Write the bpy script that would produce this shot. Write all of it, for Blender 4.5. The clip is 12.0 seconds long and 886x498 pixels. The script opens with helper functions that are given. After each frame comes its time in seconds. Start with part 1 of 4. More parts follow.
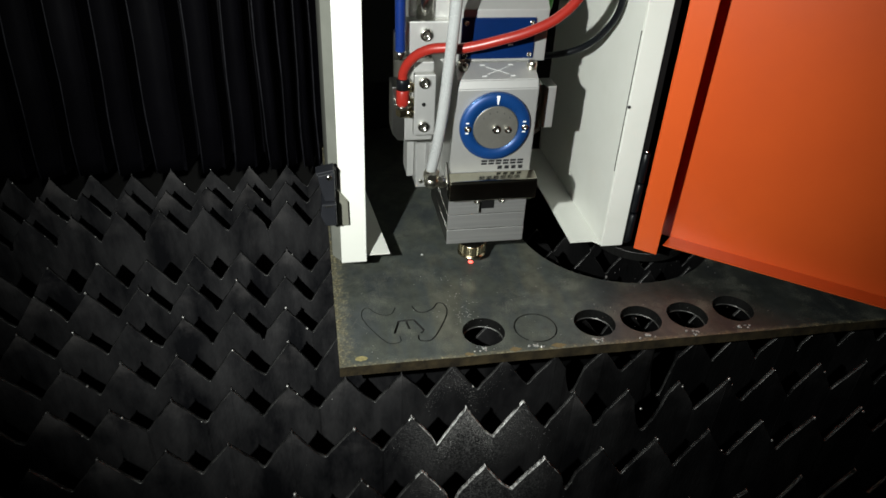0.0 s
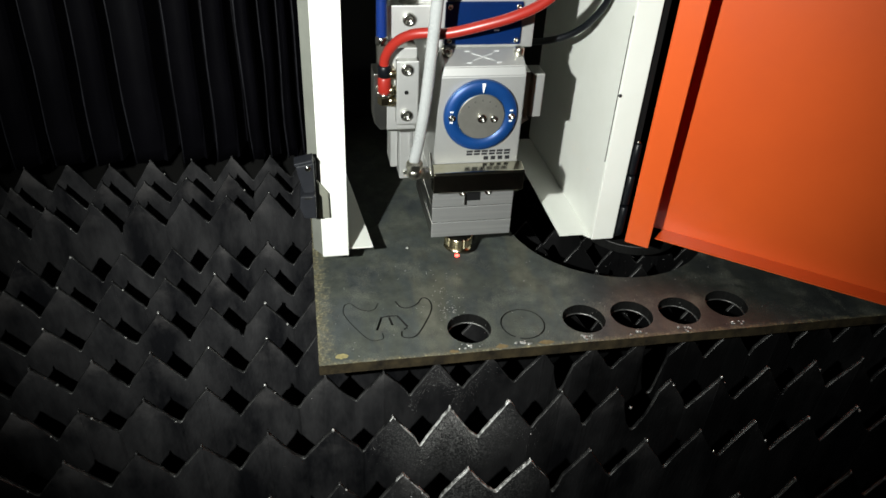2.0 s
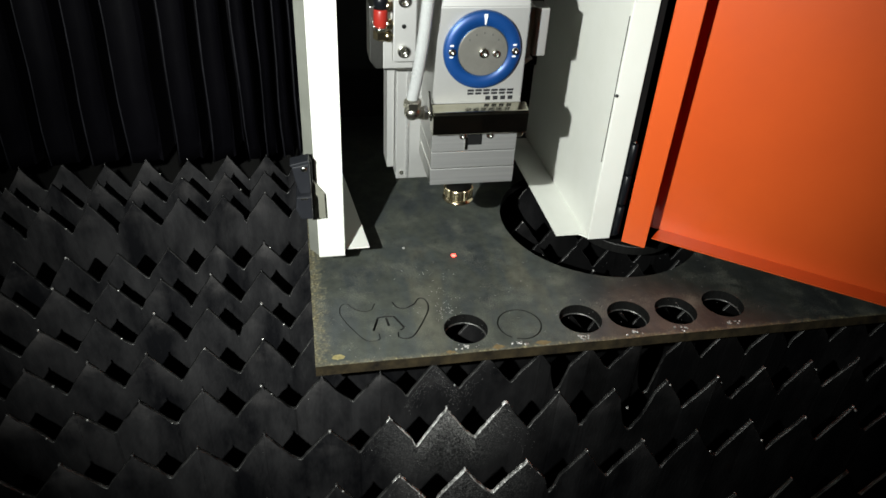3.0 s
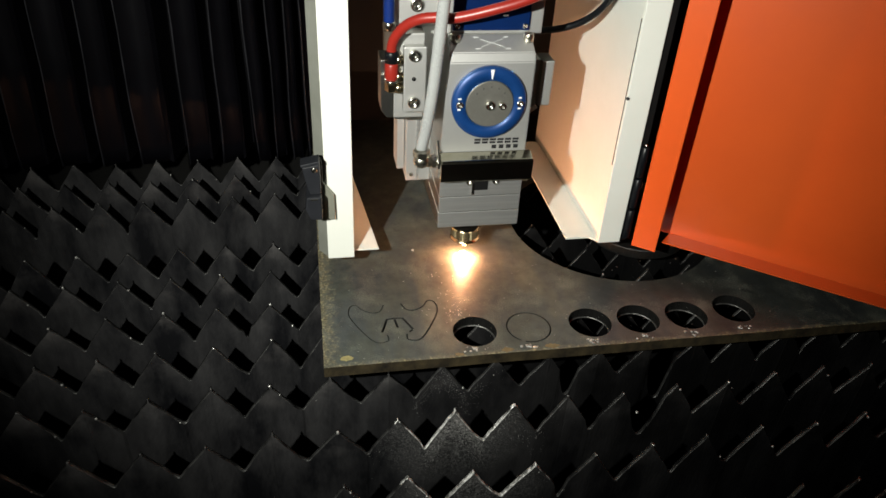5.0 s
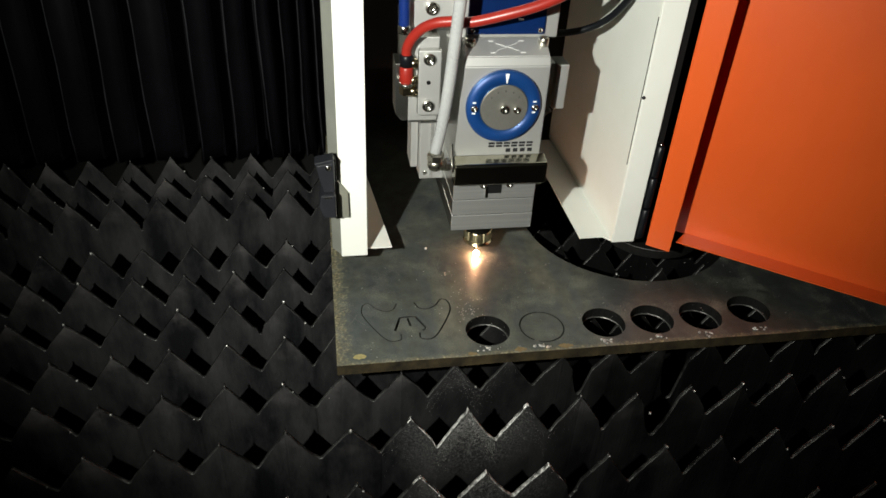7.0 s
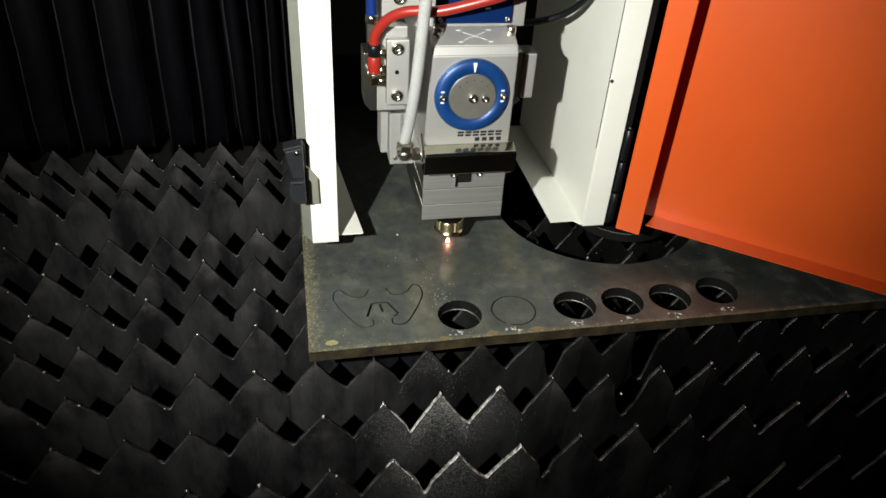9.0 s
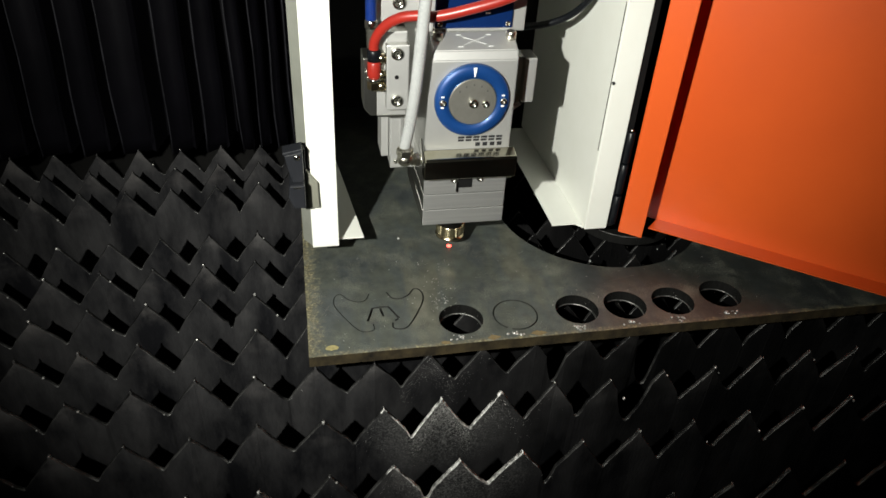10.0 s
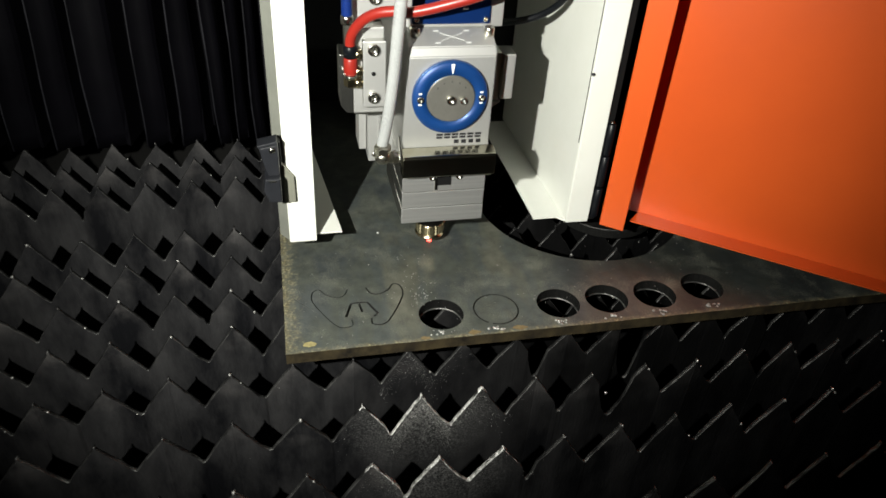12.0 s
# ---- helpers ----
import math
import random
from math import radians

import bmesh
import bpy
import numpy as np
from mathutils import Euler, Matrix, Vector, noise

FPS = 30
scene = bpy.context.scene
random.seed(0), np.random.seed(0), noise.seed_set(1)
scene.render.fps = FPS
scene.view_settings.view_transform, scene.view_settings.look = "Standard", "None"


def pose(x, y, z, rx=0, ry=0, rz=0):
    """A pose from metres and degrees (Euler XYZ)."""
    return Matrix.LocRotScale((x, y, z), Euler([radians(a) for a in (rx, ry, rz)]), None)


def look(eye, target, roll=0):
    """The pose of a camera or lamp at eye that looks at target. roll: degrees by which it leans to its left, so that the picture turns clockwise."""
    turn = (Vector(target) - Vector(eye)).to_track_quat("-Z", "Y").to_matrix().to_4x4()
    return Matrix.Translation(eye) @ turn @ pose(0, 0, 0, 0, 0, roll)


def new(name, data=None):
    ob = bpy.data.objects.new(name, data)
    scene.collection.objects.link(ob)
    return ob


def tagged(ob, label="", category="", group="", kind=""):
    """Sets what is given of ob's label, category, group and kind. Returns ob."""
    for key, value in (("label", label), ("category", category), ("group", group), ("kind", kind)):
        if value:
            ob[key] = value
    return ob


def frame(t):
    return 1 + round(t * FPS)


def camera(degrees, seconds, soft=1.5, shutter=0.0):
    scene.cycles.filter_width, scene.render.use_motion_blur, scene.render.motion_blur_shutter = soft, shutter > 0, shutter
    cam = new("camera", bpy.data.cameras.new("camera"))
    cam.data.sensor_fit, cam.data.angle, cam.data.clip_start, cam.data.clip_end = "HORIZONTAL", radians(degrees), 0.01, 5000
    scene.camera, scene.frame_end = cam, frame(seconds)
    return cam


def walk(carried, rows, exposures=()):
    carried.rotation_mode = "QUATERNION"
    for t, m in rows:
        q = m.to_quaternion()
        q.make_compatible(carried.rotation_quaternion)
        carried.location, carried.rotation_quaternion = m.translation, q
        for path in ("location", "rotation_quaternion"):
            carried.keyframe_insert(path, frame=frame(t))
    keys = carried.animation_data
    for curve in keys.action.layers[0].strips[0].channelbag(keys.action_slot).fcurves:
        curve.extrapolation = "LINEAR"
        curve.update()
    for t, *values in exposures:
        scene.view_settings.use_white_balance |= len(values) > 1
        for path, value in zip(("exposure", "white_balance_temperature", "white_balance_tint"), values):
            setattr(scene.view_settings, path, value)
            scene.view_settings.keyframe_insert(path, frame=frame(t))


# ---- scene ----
cam = camera(63.0, 12.0, soft=1.6, shutter=0.5)

PATH = [
    (0, (-0.0095, -0.4829, 0.4568), (0.3217, 1.1391, -0.6655), 2.93),
    (0.5, (-0.0058, -0.4739, 0.4531), (0.3139, 1.1397, -0.6845), 2.96),
    (1, (-0.0003, -0.4715, 0.4511), (0.3332, 1.1416, -0.6832), 3.16),
    (1.5, (0.0012, -0.4679, 0.4464), (0.3501, 1.1410, -0.6893), 3.34),
    (2, (0.0049, -0.4633, 0.4468), (0.3470, 1.1405, -0.6982), 3.27),
    (2.5, (0.0054, -0.4622, 0.4477), (0.3528, 1.1411, -0.6963), 3.34),
    (3, (0.0054, -0.4611, 0.4485), (0.3559, 1.1371, -0.7017), 3.39),
    (5, (0.0039, -0.4615, 0.4449), (0.3344, 1.1491, -0.6939), 3.39),
    (5.5, (0.0017, -0.4606, 0.4459), (0.3365, 1.1471, -0.6958), 3.52),
    (6, (0.0011, -0.4598, 0.4461), (0.3235, 1.1512, -0.6944), 3.15),
    (6.5, (0.0010, -0.4585, 0.4477), (0.3037, 1.1538, -0.6964), 3.20),
    (8.5, (0.0022, -0.4581, 0.4389), (0.3282, 1.1337, -0.7273), 3.49),
    (9, (0.0053, -0.4627, 0.4418), (0.3710, 1.1207, -0.7240), 3.85),
    (9.5, (0.0083, -0.4587, 0.4423), (0.3670, 1.1293, -0.7194), 3.61),
    (10, (0.0088, -0.4584, 0.4408), (0.3649, 1.1299, -0.7213), 3.46),
    (10.5, (0.0099, -0.4585, 0.4389), (0.3711, 1.1212, -0.7333), 3.55),
    (11, (0.0137, -0.4581, 0.4435), (0.3965, 1.1272, -0.7141), 3.50),
    (11.5, (0.0142, -0.4589, 0.4423), (0.3905, 1.1285, -0.7146), 3.70),
    (12, (0.0154, -0.4525, 0.4343), (0.4114, 1.1206, -0.7355), 3.99),
]
walk(cam, [(t, look(eye, target, roll)) for t, eye, target, roll in PATH],
     exposures=[(0.0, -0.35, 6500, 10), (0.6, -0.15, 6500, 10), (1.2, -0.04, 6500, 10), (3.2, 0.0, 6500, 10), (4.7, -0.36, 6850, 10),
                (6.7, -0.30, 6850, 10), (8.8, -0.04, 6850, 11), (10.5, 0.04, 6850, 11), (11.2, 0.15, 6850, 11), (12.0, 0.17, 6850, 11)])

# ---------------------------------------------------------------- light
world = bpy.data.worlds.new("workshop_night")
scene.world = world
world.use_nodes = True
world.node_tree.nodes["Background"].inputs["Color"].default_value = (0.8, 0.9, 1.0, 1)
world.node_tree.nodes["Background"].inputs["Strength"].default_value = 0.0015

LAMP = (-0.20, -0.46, 0.48)
lamp = bpy.data.lights.new("hand_torch", "SPOT")
lamp.energy, lamp.color = 50.0, (0.965, 1.0, 0.945)
lamp.spot_size, lamp.spot_blend, lamp.shadow_soft_size = radians(80), 1.0, 0.006
torch = new("hand_torch_light", lamp)
torch.matrix_world = look(LAMP, (0.088, 0.20, 0.200))


# ---------------------------------------------------------------- materials
def material(name, colour, rough=0.5, metal=0.0, second=None, scale=40.0, grain=400.0, bump=0.15, rough_spread=0.12,
             stretch=(1, 1, 1), sharp=0.25, gloss=0.5):
    """A surface with two colours mixed by large stains, fine grain in the gloss and a fine relief."""
    m = bpy.data.materials.new(name)
    m.use_nodes = True
    nt = m.node_tree
    b = nt.nodes["Principled BSDF"]
    b.inputs["Metallic"].default_value, b.inputs["Specular IOR Level"].default_value = metal, gloss
    co = nt.nodes.new("ShaderNodeTexCoord")
    mp = nt.nodes.new("ShaderNodeMapping")
    mp.inputs["Scale"].default_value = stretch
    nt.links.new(co.outputs["Object"], mp.inputs["Vector"])
    big = nt.nodes.new("ShaderNodeTexNoise")
    big.inputs["Scale"].default_value, big.inputs["Detail"].default_value, big.inputs["Roughness"].default_value = scale, 6, 0.65
    fine = nt.nodes.new("ShaderNodeTexNoise")
    fine.inputs["Scale"].default_value, fine.inputs["Detail"].default_value = grain, 4
    for n in (big, fine):
        nt.links.new(mp.outputs["Vector"], n.inputs["Vector"])
    ramp = nt.nodes.new("ShaderNodeMapRange")
    ramp.inputs["From Min"].default_value, ramp.inputs["From Max"].default_value = 0.5 - sharp, 0.5 + sharp
    nt.links.new(big.outputs["Fac"], ramp.inputs["Value"])
    mix = nt.nodes.new("ShaderNodeMix")
    mix.data_type = "RGBA"
    mix.inputs["A"].default_value = (*colour, 1)
    mix.inputs["B"].default_value = (*(second or [c * 0.82 for c in colour]), 1)
    nt.links.new(ramp.outputs["Result"], mix.inputs["Factor"])
    nt.links.new(mix.outputs["Result"], b.inputs["Base Color"])
    rr = nt.nodes.new("ShaderNodeMapRange")
    rr.inputs["To Min"].default_value, rr.inputs["To Max"].default_value = rough - rough_spread, rough + rough_spread
    add = nt.nodes.new("ShaderNodeMath")
    add.operation = "MULTIPLY_ADD"
    add.inputs[1].default_value, add.inputs[2].default_value = 0.5, 0.0
    nt.links.new(big.outputs["Fac"], add.inputs[0])
    add2 = nt.nodes.new("ShaderNodeMath")
    add2.operation = "MULTIPLY_ADD"
    add2.inputs[1].default_value = 0.5
    nt.links.new(fine.outputs["Fac"], add2.inputs[0])
    nt.links.new(add.outputs["Value"], add2.inputs[2])
    nt.links.new(add2.outputs["Value"], rr.inputs["Value"])
    nt.links.new(rr.outputs["Result"], b.inputs["Roughness"])
    if bump:
        bp = nt.nodes.new("ShaderNodeBump")
        bp.inputs["Strength"].default_value, bp.inputs["Distance"].default_value = bump, 0.001
        nt.links.new(fine.outputs["Fac"], bp.inputs["Height"])
        nt.links.new(bp.outputs["Normal"], b.inputs["Normal"])
    return m


def glow(name, colour, strength):
    m = bpy.data.materials.new(name)
    m.use_nodes = True
    nt = m.node_tree
    nt.nodes.remove(nt.nodes["Principled BSDF"])
    e = nt.nodes.new("ShaderNodeEmission")
    e.inputs["Color"].default_value, e.inputs["Strength"].default_value = (*colour, 1), strength
    nt.links.new(e.outputs["Emission"], nt.nodes["Material Output"].inputs["Surface"])
    return m


def plate_material():
    """Dark mill scale with brown rust along the sheared edges and pale scuffs."""
    m = material("mill_scale_plate", (0.105, 0.132, 0.138), 0.41, 0.90, (0.40, 0.435, 0.375), 22, 240, 0.22, 0.09, sharp=0.28)
    nt = m.node_tree
    b = nt.nodes["Principled BSDF"]
    co = next(n for n in nt.nodes if n.type == "TEX_COORD")
    drift = nt.nodes.new("ShaderNodeMapping")
    drift.inputs["Rotation"].default_value, drift.inputs["Scale"].default_value = (0, 0, radians(-24)), (1.0, 0.42, 1.0)
    nt.links.new(co.outputs["Object"], drift.inputs["Vector"])
    stain = nt.nodes.new("ShaderNodeTexNoise")
    stain.inputs["Scale"].default_value, stain.inputs["Detail"].default_value, stain.inputs["Roughness"].default_value = 13, 12, 0.60
    nt.links.new(drift.outputs["Vector"], stain.inputs["Vector"])
    run = nt.nodes.new("ShaderNodeValToRGB")
    run.color_ramp.elements[0].position, run.color_ramp.elements[0].color = 0.28, (0.085, 0.098, 0.104, 1)
    run.color_ramp.elements[1].position, run.color_ramp.elements[1].color = 0.74, (0.36, 0.36, 0.29, 1)
    for at, c in ((0.41, (0.140, 0.160, 0.162, 1)), (0.49, (0.190, 0.208, 0.178, 1)), (0.55, (0.170, 0.196, 0.190, 1)), (0.63, (0.25, 0.255, 0.205, 1))):
        run.color_ramp.elements.new(at).color = c
    nt.links.new(stain.outputs["Fac"], run.inputs["Fac"])
    pits = nt.nodes.new("ShaderNodeTexNoise")
    pits.inputs["Scale"].default_value, pits.inputs["Detail"].default_value = 90, 8
    nt.links.new(co.outputs["Object"], pits.inputs["Vector"])
    deep = nt.nodes.new("ShaderNodeMapRange")
    deep.inputs["From Min"].default_value, deep.inputs["From Max"].default_value = 0.30, 0.62
    deep.inputs["To Min"].default_value = 0.66
    nt.links.new(pits.outputs["Fac"], deep.inputs["Value"])
    pitted = nt.nodes.new("ShaderNodeMix")
    pitted.data_type = "RGBA"
    pitted.inputs["A"].default_value = (0.02, 0.022, 0.025, 1)
    nt.links.new(deep.outputs["Result"], pitted.inputs["Factor"])
    nt.links.new(run.outputs["Color"], pitted.inputs["B"])
    dull = nt.nodes.new("ShaderNodeMix")
    dull.data_type, dull.blend_type = "RGBA", "MULTIPLY"
    dull.inputs["Factor"].default_value, dull.inputs["B"].default_value = 1.0, (0.50, 0.50, 0.50, 1)
    nt.links.new(pitted.outputs["Result"], dull.inputs["A"])
    # ragged patch round (0.44, 0.13) where the scale is mixed darker
    away = nt.nodes.new("ShaderNodeVectorMath")
    away.operation = "DISTANCE"
    away.inputs[1].default_value = (0.44, 0.13, 0.0)
    nt.links.new(co.outputs["Object"], away.inputs[0])
    ragged = nt.nodes.new("ShaderNodeMath")
    ragged.operation = "MULTIPLY_ADD"
    ragged.inputs[1].default_value = 0.12
    nt.links.new(stain.outputs["Fac"], ragged.inputs[0])
    nt.links.new(away.outputs["Value"], ragged.inputs[2])
    darkening = nt.nodes.new("ShaderNodeMapRange")
    darkening.inputs["From Min"].default_value, darkening.inputs["From Max"].default_value = 0.28, 0.13
    darkening.inputs["To Max"].default_value = 0.72
    nt.links.new(ragged.outputs["Value"], darkening.inputs["Value"])
    darkened = nt.nodes.new("ShaderNodeMix")
    darkened.data_type = "RGBA"
    darkened.inputs["B"].default_value = (0.016, 0.017, 0.016, 1)
    nt.links.new(darkening.outputs["Result"], darkened.inputs["Factor"])
    nt.links.new(dull.outputs["Result"], darkened.inputs["A"])
    old = darkened.outputs["Result"]
    sep = nt.nodes.new("ShaderNodeSeparateXYZ")
    nt.links.new(co.outputs["Object"], sep.inputs[0])
    wob = nt.nodes.new("ShaderNodeTexNoise")
    wob.inputs["Scale"].default_value, wob.inputs["Detail"].default_value, wob.inputs["Roughness"].default_value = 120, 12, 0.74
    nt.links.new(co.outputs["Object"], wob.inputs["Vector"])

    def math_node(op, a, c):
        n = nt.nodes.new("ShaderNodeMath")
        n.operation = op
        for k, v in enumerate((a, c)):
            if isinstance(v, (int, float)):
                n.inputs[k].default_value = v
            else:
                nt.links.new(v, n.inputs[k])
        return n.outputs[0]

    def edge(socket, width):
        r = nt.nodes.new("ShaderNodeMapRange")
        r.inputs["From Min"].default_value, r.inputs["From Max"].default_value = width, 0.0
        nt.links.new(socket, r.inputs["Value"])
        return r.outputs["Result"]

    both = math_node("MAXIMUM", edge(sep.outputs["X"], 0.019), edge(sep.outputs["Y"], 0.006))
    noisy = math_node("MULTIPLY_ADD", wob.outputs["Fac"], 4.2)
    noisy.node.inputs[2].default_value = -2.28
    mask = nt.nodes.new("ShaderNodeMapRange")
    mask.inputs["From Min"].default_value, mask.inputs["From Max"].default_value = 0.0, 1.25
    band = math_node("MINIMUM", math_node("MULTIPLY", both, 3.5), 1.0)
    nt.links.new(math_node("MULTIPLY", math_node("ADD", both, noisy), band), mask.inputs["Value"])
    mix = nt.nodes.new("ShaderNodeMix")
    mix.data_type = "RGBA"
    rust = nt.nodes.new("ShaderNodeValToRGB")
    rust.color_ramp.elements[0].position, rust.color_ramp.elements[0].color = 0.34, (0.055, 0.045, 0.026, 1)
    rust.color_ramp.elements[1].position, rust.color_ramp.elements[1].color = 0.66, (0.42, 0.38, 0.22, 1)
    rust.color_ramp.elements.new(0.52).color = (0.16, 0.135, 0.072, 1)
    flake = nt.nodes.new("ShaderNodeTexNoise")
    flake.inputs["Scale"].default_value, flake.inputs["Detail"].default_value = 380, 8
    nt.links.new(co.outputs["Object"], flake.inputs["Vector"])
    nt.links.new(flake.outputs["Fac"], rust.inputs["Fac"])
    nt.links.new(rust.outputs["Color"], mix.inputs["B"])
    nt.links.new(mask.outputs["Result"], mix.inputs["Factor"])
    nt.links.new(old, mix.inputs["A"])
    patch = nt.nodes.new("ShaderNodeTexNoise")
    patch.inputs["Scale"].default_value, patch.inputs["Detail"].default_value, patch.inputs["Distortion"].default_value = 34, 8, 0.15
    nt.links.new(co.outputs["Object"], patch.inputs["Vector"])
    speck = nt.nodes.new("ShaderNodeTexNoise")
    speck.inputs["Scale"].default_value, speck.inputs["Detail"].default_value = 900, 2
    nt.links.new(co.outputs["Object"], speck.inputs["Vector"])
    pale = nt.nodes.new("ShaderNodeMapRange")
    pale.inputs["From Min"].default_value, pale.inputs["From Max"].default_value = 0.66, 0.88
    nt.links.new(math_node("MULTIPLY_ADD", speck.outputs["Fac"], 0.55), pale.inputs["Value"])
    pale.inputs["Value"].links[0].from_node.inputs[2].default_value = 0.0
    nt.links.new(math_node("MULTIPLY", patch.outputs["Fac"], 0.72), pale.inputs["Value"].links[0].from_node.inputs[2])
    scuff = nt.nodes.new("ShaderNodeMix")
    scuff.data_type = "RGBA"
    scuff.inputs["B"].default_value = (0.20, 0.205, 0.17, 1)
    nt.links.new(pale.outputs["Result"], scuff.inputs["Factor"])
    nt.links.new(mix.outputs["Result"], scuff.inputs["A"])
    nt.links.new(scuff.outputs["Result"], b.inputs["Base Color"])
    inv = math_node("SUBTRACT", 0.30, mask.outputs["Result"])
    nt.links.new(inv, b.inputs["Metallic"])
    return m


WHITE = material("white_powder_coat", (0.80, 0.81, 0.77), 0.40, 0.0, (0.71, 0.72, 0.66), 14, 900, 0.07, sharp=0.35)
ORANGE = material("orange_powder_coat", (0.66, 0.098, 0.017), 0.33, 0.0, (0.58, 0.080, 0.013), 7, 900, 0.07)
SLAT = material("sooty_slat_steel", (0.0138, 0.0142, 0.0168), 0.40, 0.50, (0.068, 0.067, 0.070), 26, 420, 0.5, 0.12, (1, 1, 0.35), sharp=0.15, gloss=0.3)
CUT = material("burnt_cut_edge", (0.018, 0.018, 0.019), 0.45, 0.7, (0.13, 0.13, 0.128), 45, 700, 0.5, 0.18, sharp=0.12)
# dross on tooth edges, its glints painted in as near-white colour
BRIGHT = material("dross_with_glints", (0.95, 0.95, 0.93), 0.26, 0.15, (0.14, 0.14, 0.135), 190, 1500, 0.8, 0.15, sharp=0.10)
DROSS = material("solidified_dross", (0.75, 0.74, 0.72), 0.34, 0.6, (0.35, 0.35, 0.34), 300, 900, 0.5)
TRIM = material("grey_edge_trim", (0.20, 0.205, 0.18), 0.5, 0.0, (0.15, 0.155, 0.135), 30, 500, 0.05)
RUST = material("brown_rust", (0.13, 0.085, 0.035), 0.7, 0.0, (0.22, 0.17, 0.085), 260, 700, 0.4)
OCHRE = material("ochre_paint", (0.42, 0.37, 0.17), 0.6, 0.0, (0.16, 0.13, 0.05), 200, 700, 0.3)
def worn_shaded_slats(m):
    """Bare, pale metal rubbed free near the teeth's tips, in patches; glints and shade painted on top."""
    nt = m.node_tree
    b = nt.nodes["Principled BSDF"]
    co = next(n for n in nt.nodes if n.type == "TEX_COORD")
    old = b.inputs["Base Color"].links[0].from_socket
    sep = nt.nodes.new("ShaderNodeSeparateXYZ")
    nt.links.new(co.outputs["Object"], sep.inputs[0])
    high = nt.nodes.new("ShaderNodeMapRange")
    high.inputs["From Min"].default_value, high.inputs["From Max"].default_value = -0.045, -0.012
    nt.links.new(sep.outputs["Z"], high.inputs["Value"])
    where = nt.nodes.new("ShaderNodeTexNoise")
    where.inputs["Scale"].default_value, where.inputs["Detail"].default_value, where.inputs["Roughness"].default_value = 19, 10, 0.62
    nt.links.new(co.outputs["Object"], where.inputs["Vector"])
    spots = nt.nodes.new("ShaderNodeMapRange")
    spots.inputs["From Min"].default_value, spots.inputs["From Max"].default_value = 0.47, 0.72
    nt.links.new(where.outputs["Fac"], spots.inputs["Value"])
    both = nt.nodes.new("ShaderNodeMath")
    both.operation = "MULTIPLY"
    nt.links.new(high.outputs["Result"], both.inputs[0])
    nt.links.new(spots.outputs["Result"], both.inputs[1])
    hue = nt.nodes.new("ShaderNodeMix")
    hue.data_type = "RGBA"
    hue.inputs["A"].default_value, hue.inputs["B"].default_value = (0.15, 0.125, 0.115, 1), (0.27, 0.27, 0.275, 1)
    nt.links.new(where.outputs["Color"], hue.inputs["Factor"])
    mix = nt.nodes.new("ShaderNodeMix")
    mix.data_type = "RGBA"
    nt.links.new(both.outputs["Value"], mix.inputs["Factor"])
    nt.links.new(old, mix.inputs["A"])
    nt.links.new(hue.outputs["Result"], mix.inputs["B"])
    # lamp glints on the front teeth, painted as pale specks round one point
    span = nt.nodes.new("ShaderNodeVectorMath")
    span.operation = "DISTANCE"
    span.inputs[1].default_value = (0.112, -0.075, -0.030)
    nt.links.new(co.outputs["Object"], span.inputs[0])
    glint_reach = nt.nodes.new("ShaderNodeMapRange")
    glint_reach.inputs["From Min"].default_value, glint_reach.inputs["From Max"].default_value = 0.078, 0.0
    nt.links.new(span.outputs["Value"], glint_reach.inputs["Value"])
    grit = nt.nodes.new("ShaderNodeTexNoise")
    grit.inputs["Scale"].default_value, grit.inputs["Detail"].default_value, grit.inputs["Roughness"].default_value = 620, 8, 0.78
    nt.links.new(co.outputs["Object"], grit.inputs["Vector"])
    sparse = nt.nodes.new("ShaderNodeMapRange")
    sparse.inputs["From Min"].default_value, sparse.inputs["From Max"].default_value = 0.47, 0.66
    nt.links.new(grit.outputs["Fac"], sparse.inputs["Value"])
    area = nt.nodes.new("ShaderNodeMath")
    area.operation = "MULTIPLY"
    nt.links.new(glint_reach.outputs["Result"], area.inputs[0])
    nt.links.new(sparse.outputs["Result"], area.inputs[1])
    glinting = nt.nodes.new("ShaderNodeMix")
    glinting.data_type = "RGBA"
    glinting.inputs["B"].default_value = (0.80, 0.80, 0.78, 1)
    nt.links.new(area.outputs["Value"], glinting.inputs["Factor"])
    nt.links.new(mix.outputs["Result"], glinting.inputs["A"])
    # dimmer torchlight over the right of the bed, painted as a dark patch
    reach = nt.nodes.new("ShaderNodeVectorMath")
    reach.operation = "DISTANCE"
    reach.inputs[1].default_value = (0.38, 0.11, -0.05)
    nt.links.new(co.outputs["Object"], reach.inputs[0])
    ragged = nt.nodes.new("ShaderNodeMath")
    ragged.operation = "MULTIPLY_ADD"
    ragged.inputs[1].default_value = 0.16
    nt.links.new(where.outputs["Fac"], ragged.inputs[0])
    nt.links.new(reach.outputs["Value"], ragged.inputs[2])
    darkening = nt.nodes.new("ShaderNodeMapRange")
    darkening.inputs["From Min"].default_value, darkening.inputs["From Max"].default_value = 0.45, 0.22
    darkening.inputs["To Max"].default_value = 0.88
    nt.links.new(ragged.outputs["Value"], darkening.inputs["Value"])
    darkened = nt.nodes.new("ShaderNodeMix")
    darkened.data_type = "RGBA"
    darkened.inputs["B"].default_value = (0.005, 0.005, 0.0052, 1)
    nt.links.new(darkening.outputs["Result"], darkened.inputs["Factor"])
    nt.links.new(glinting.outputs["Result"], darkened.inputs["A"])
    nt.links.new(darkened.outputs["Result"], b.inputs["Base Color"])


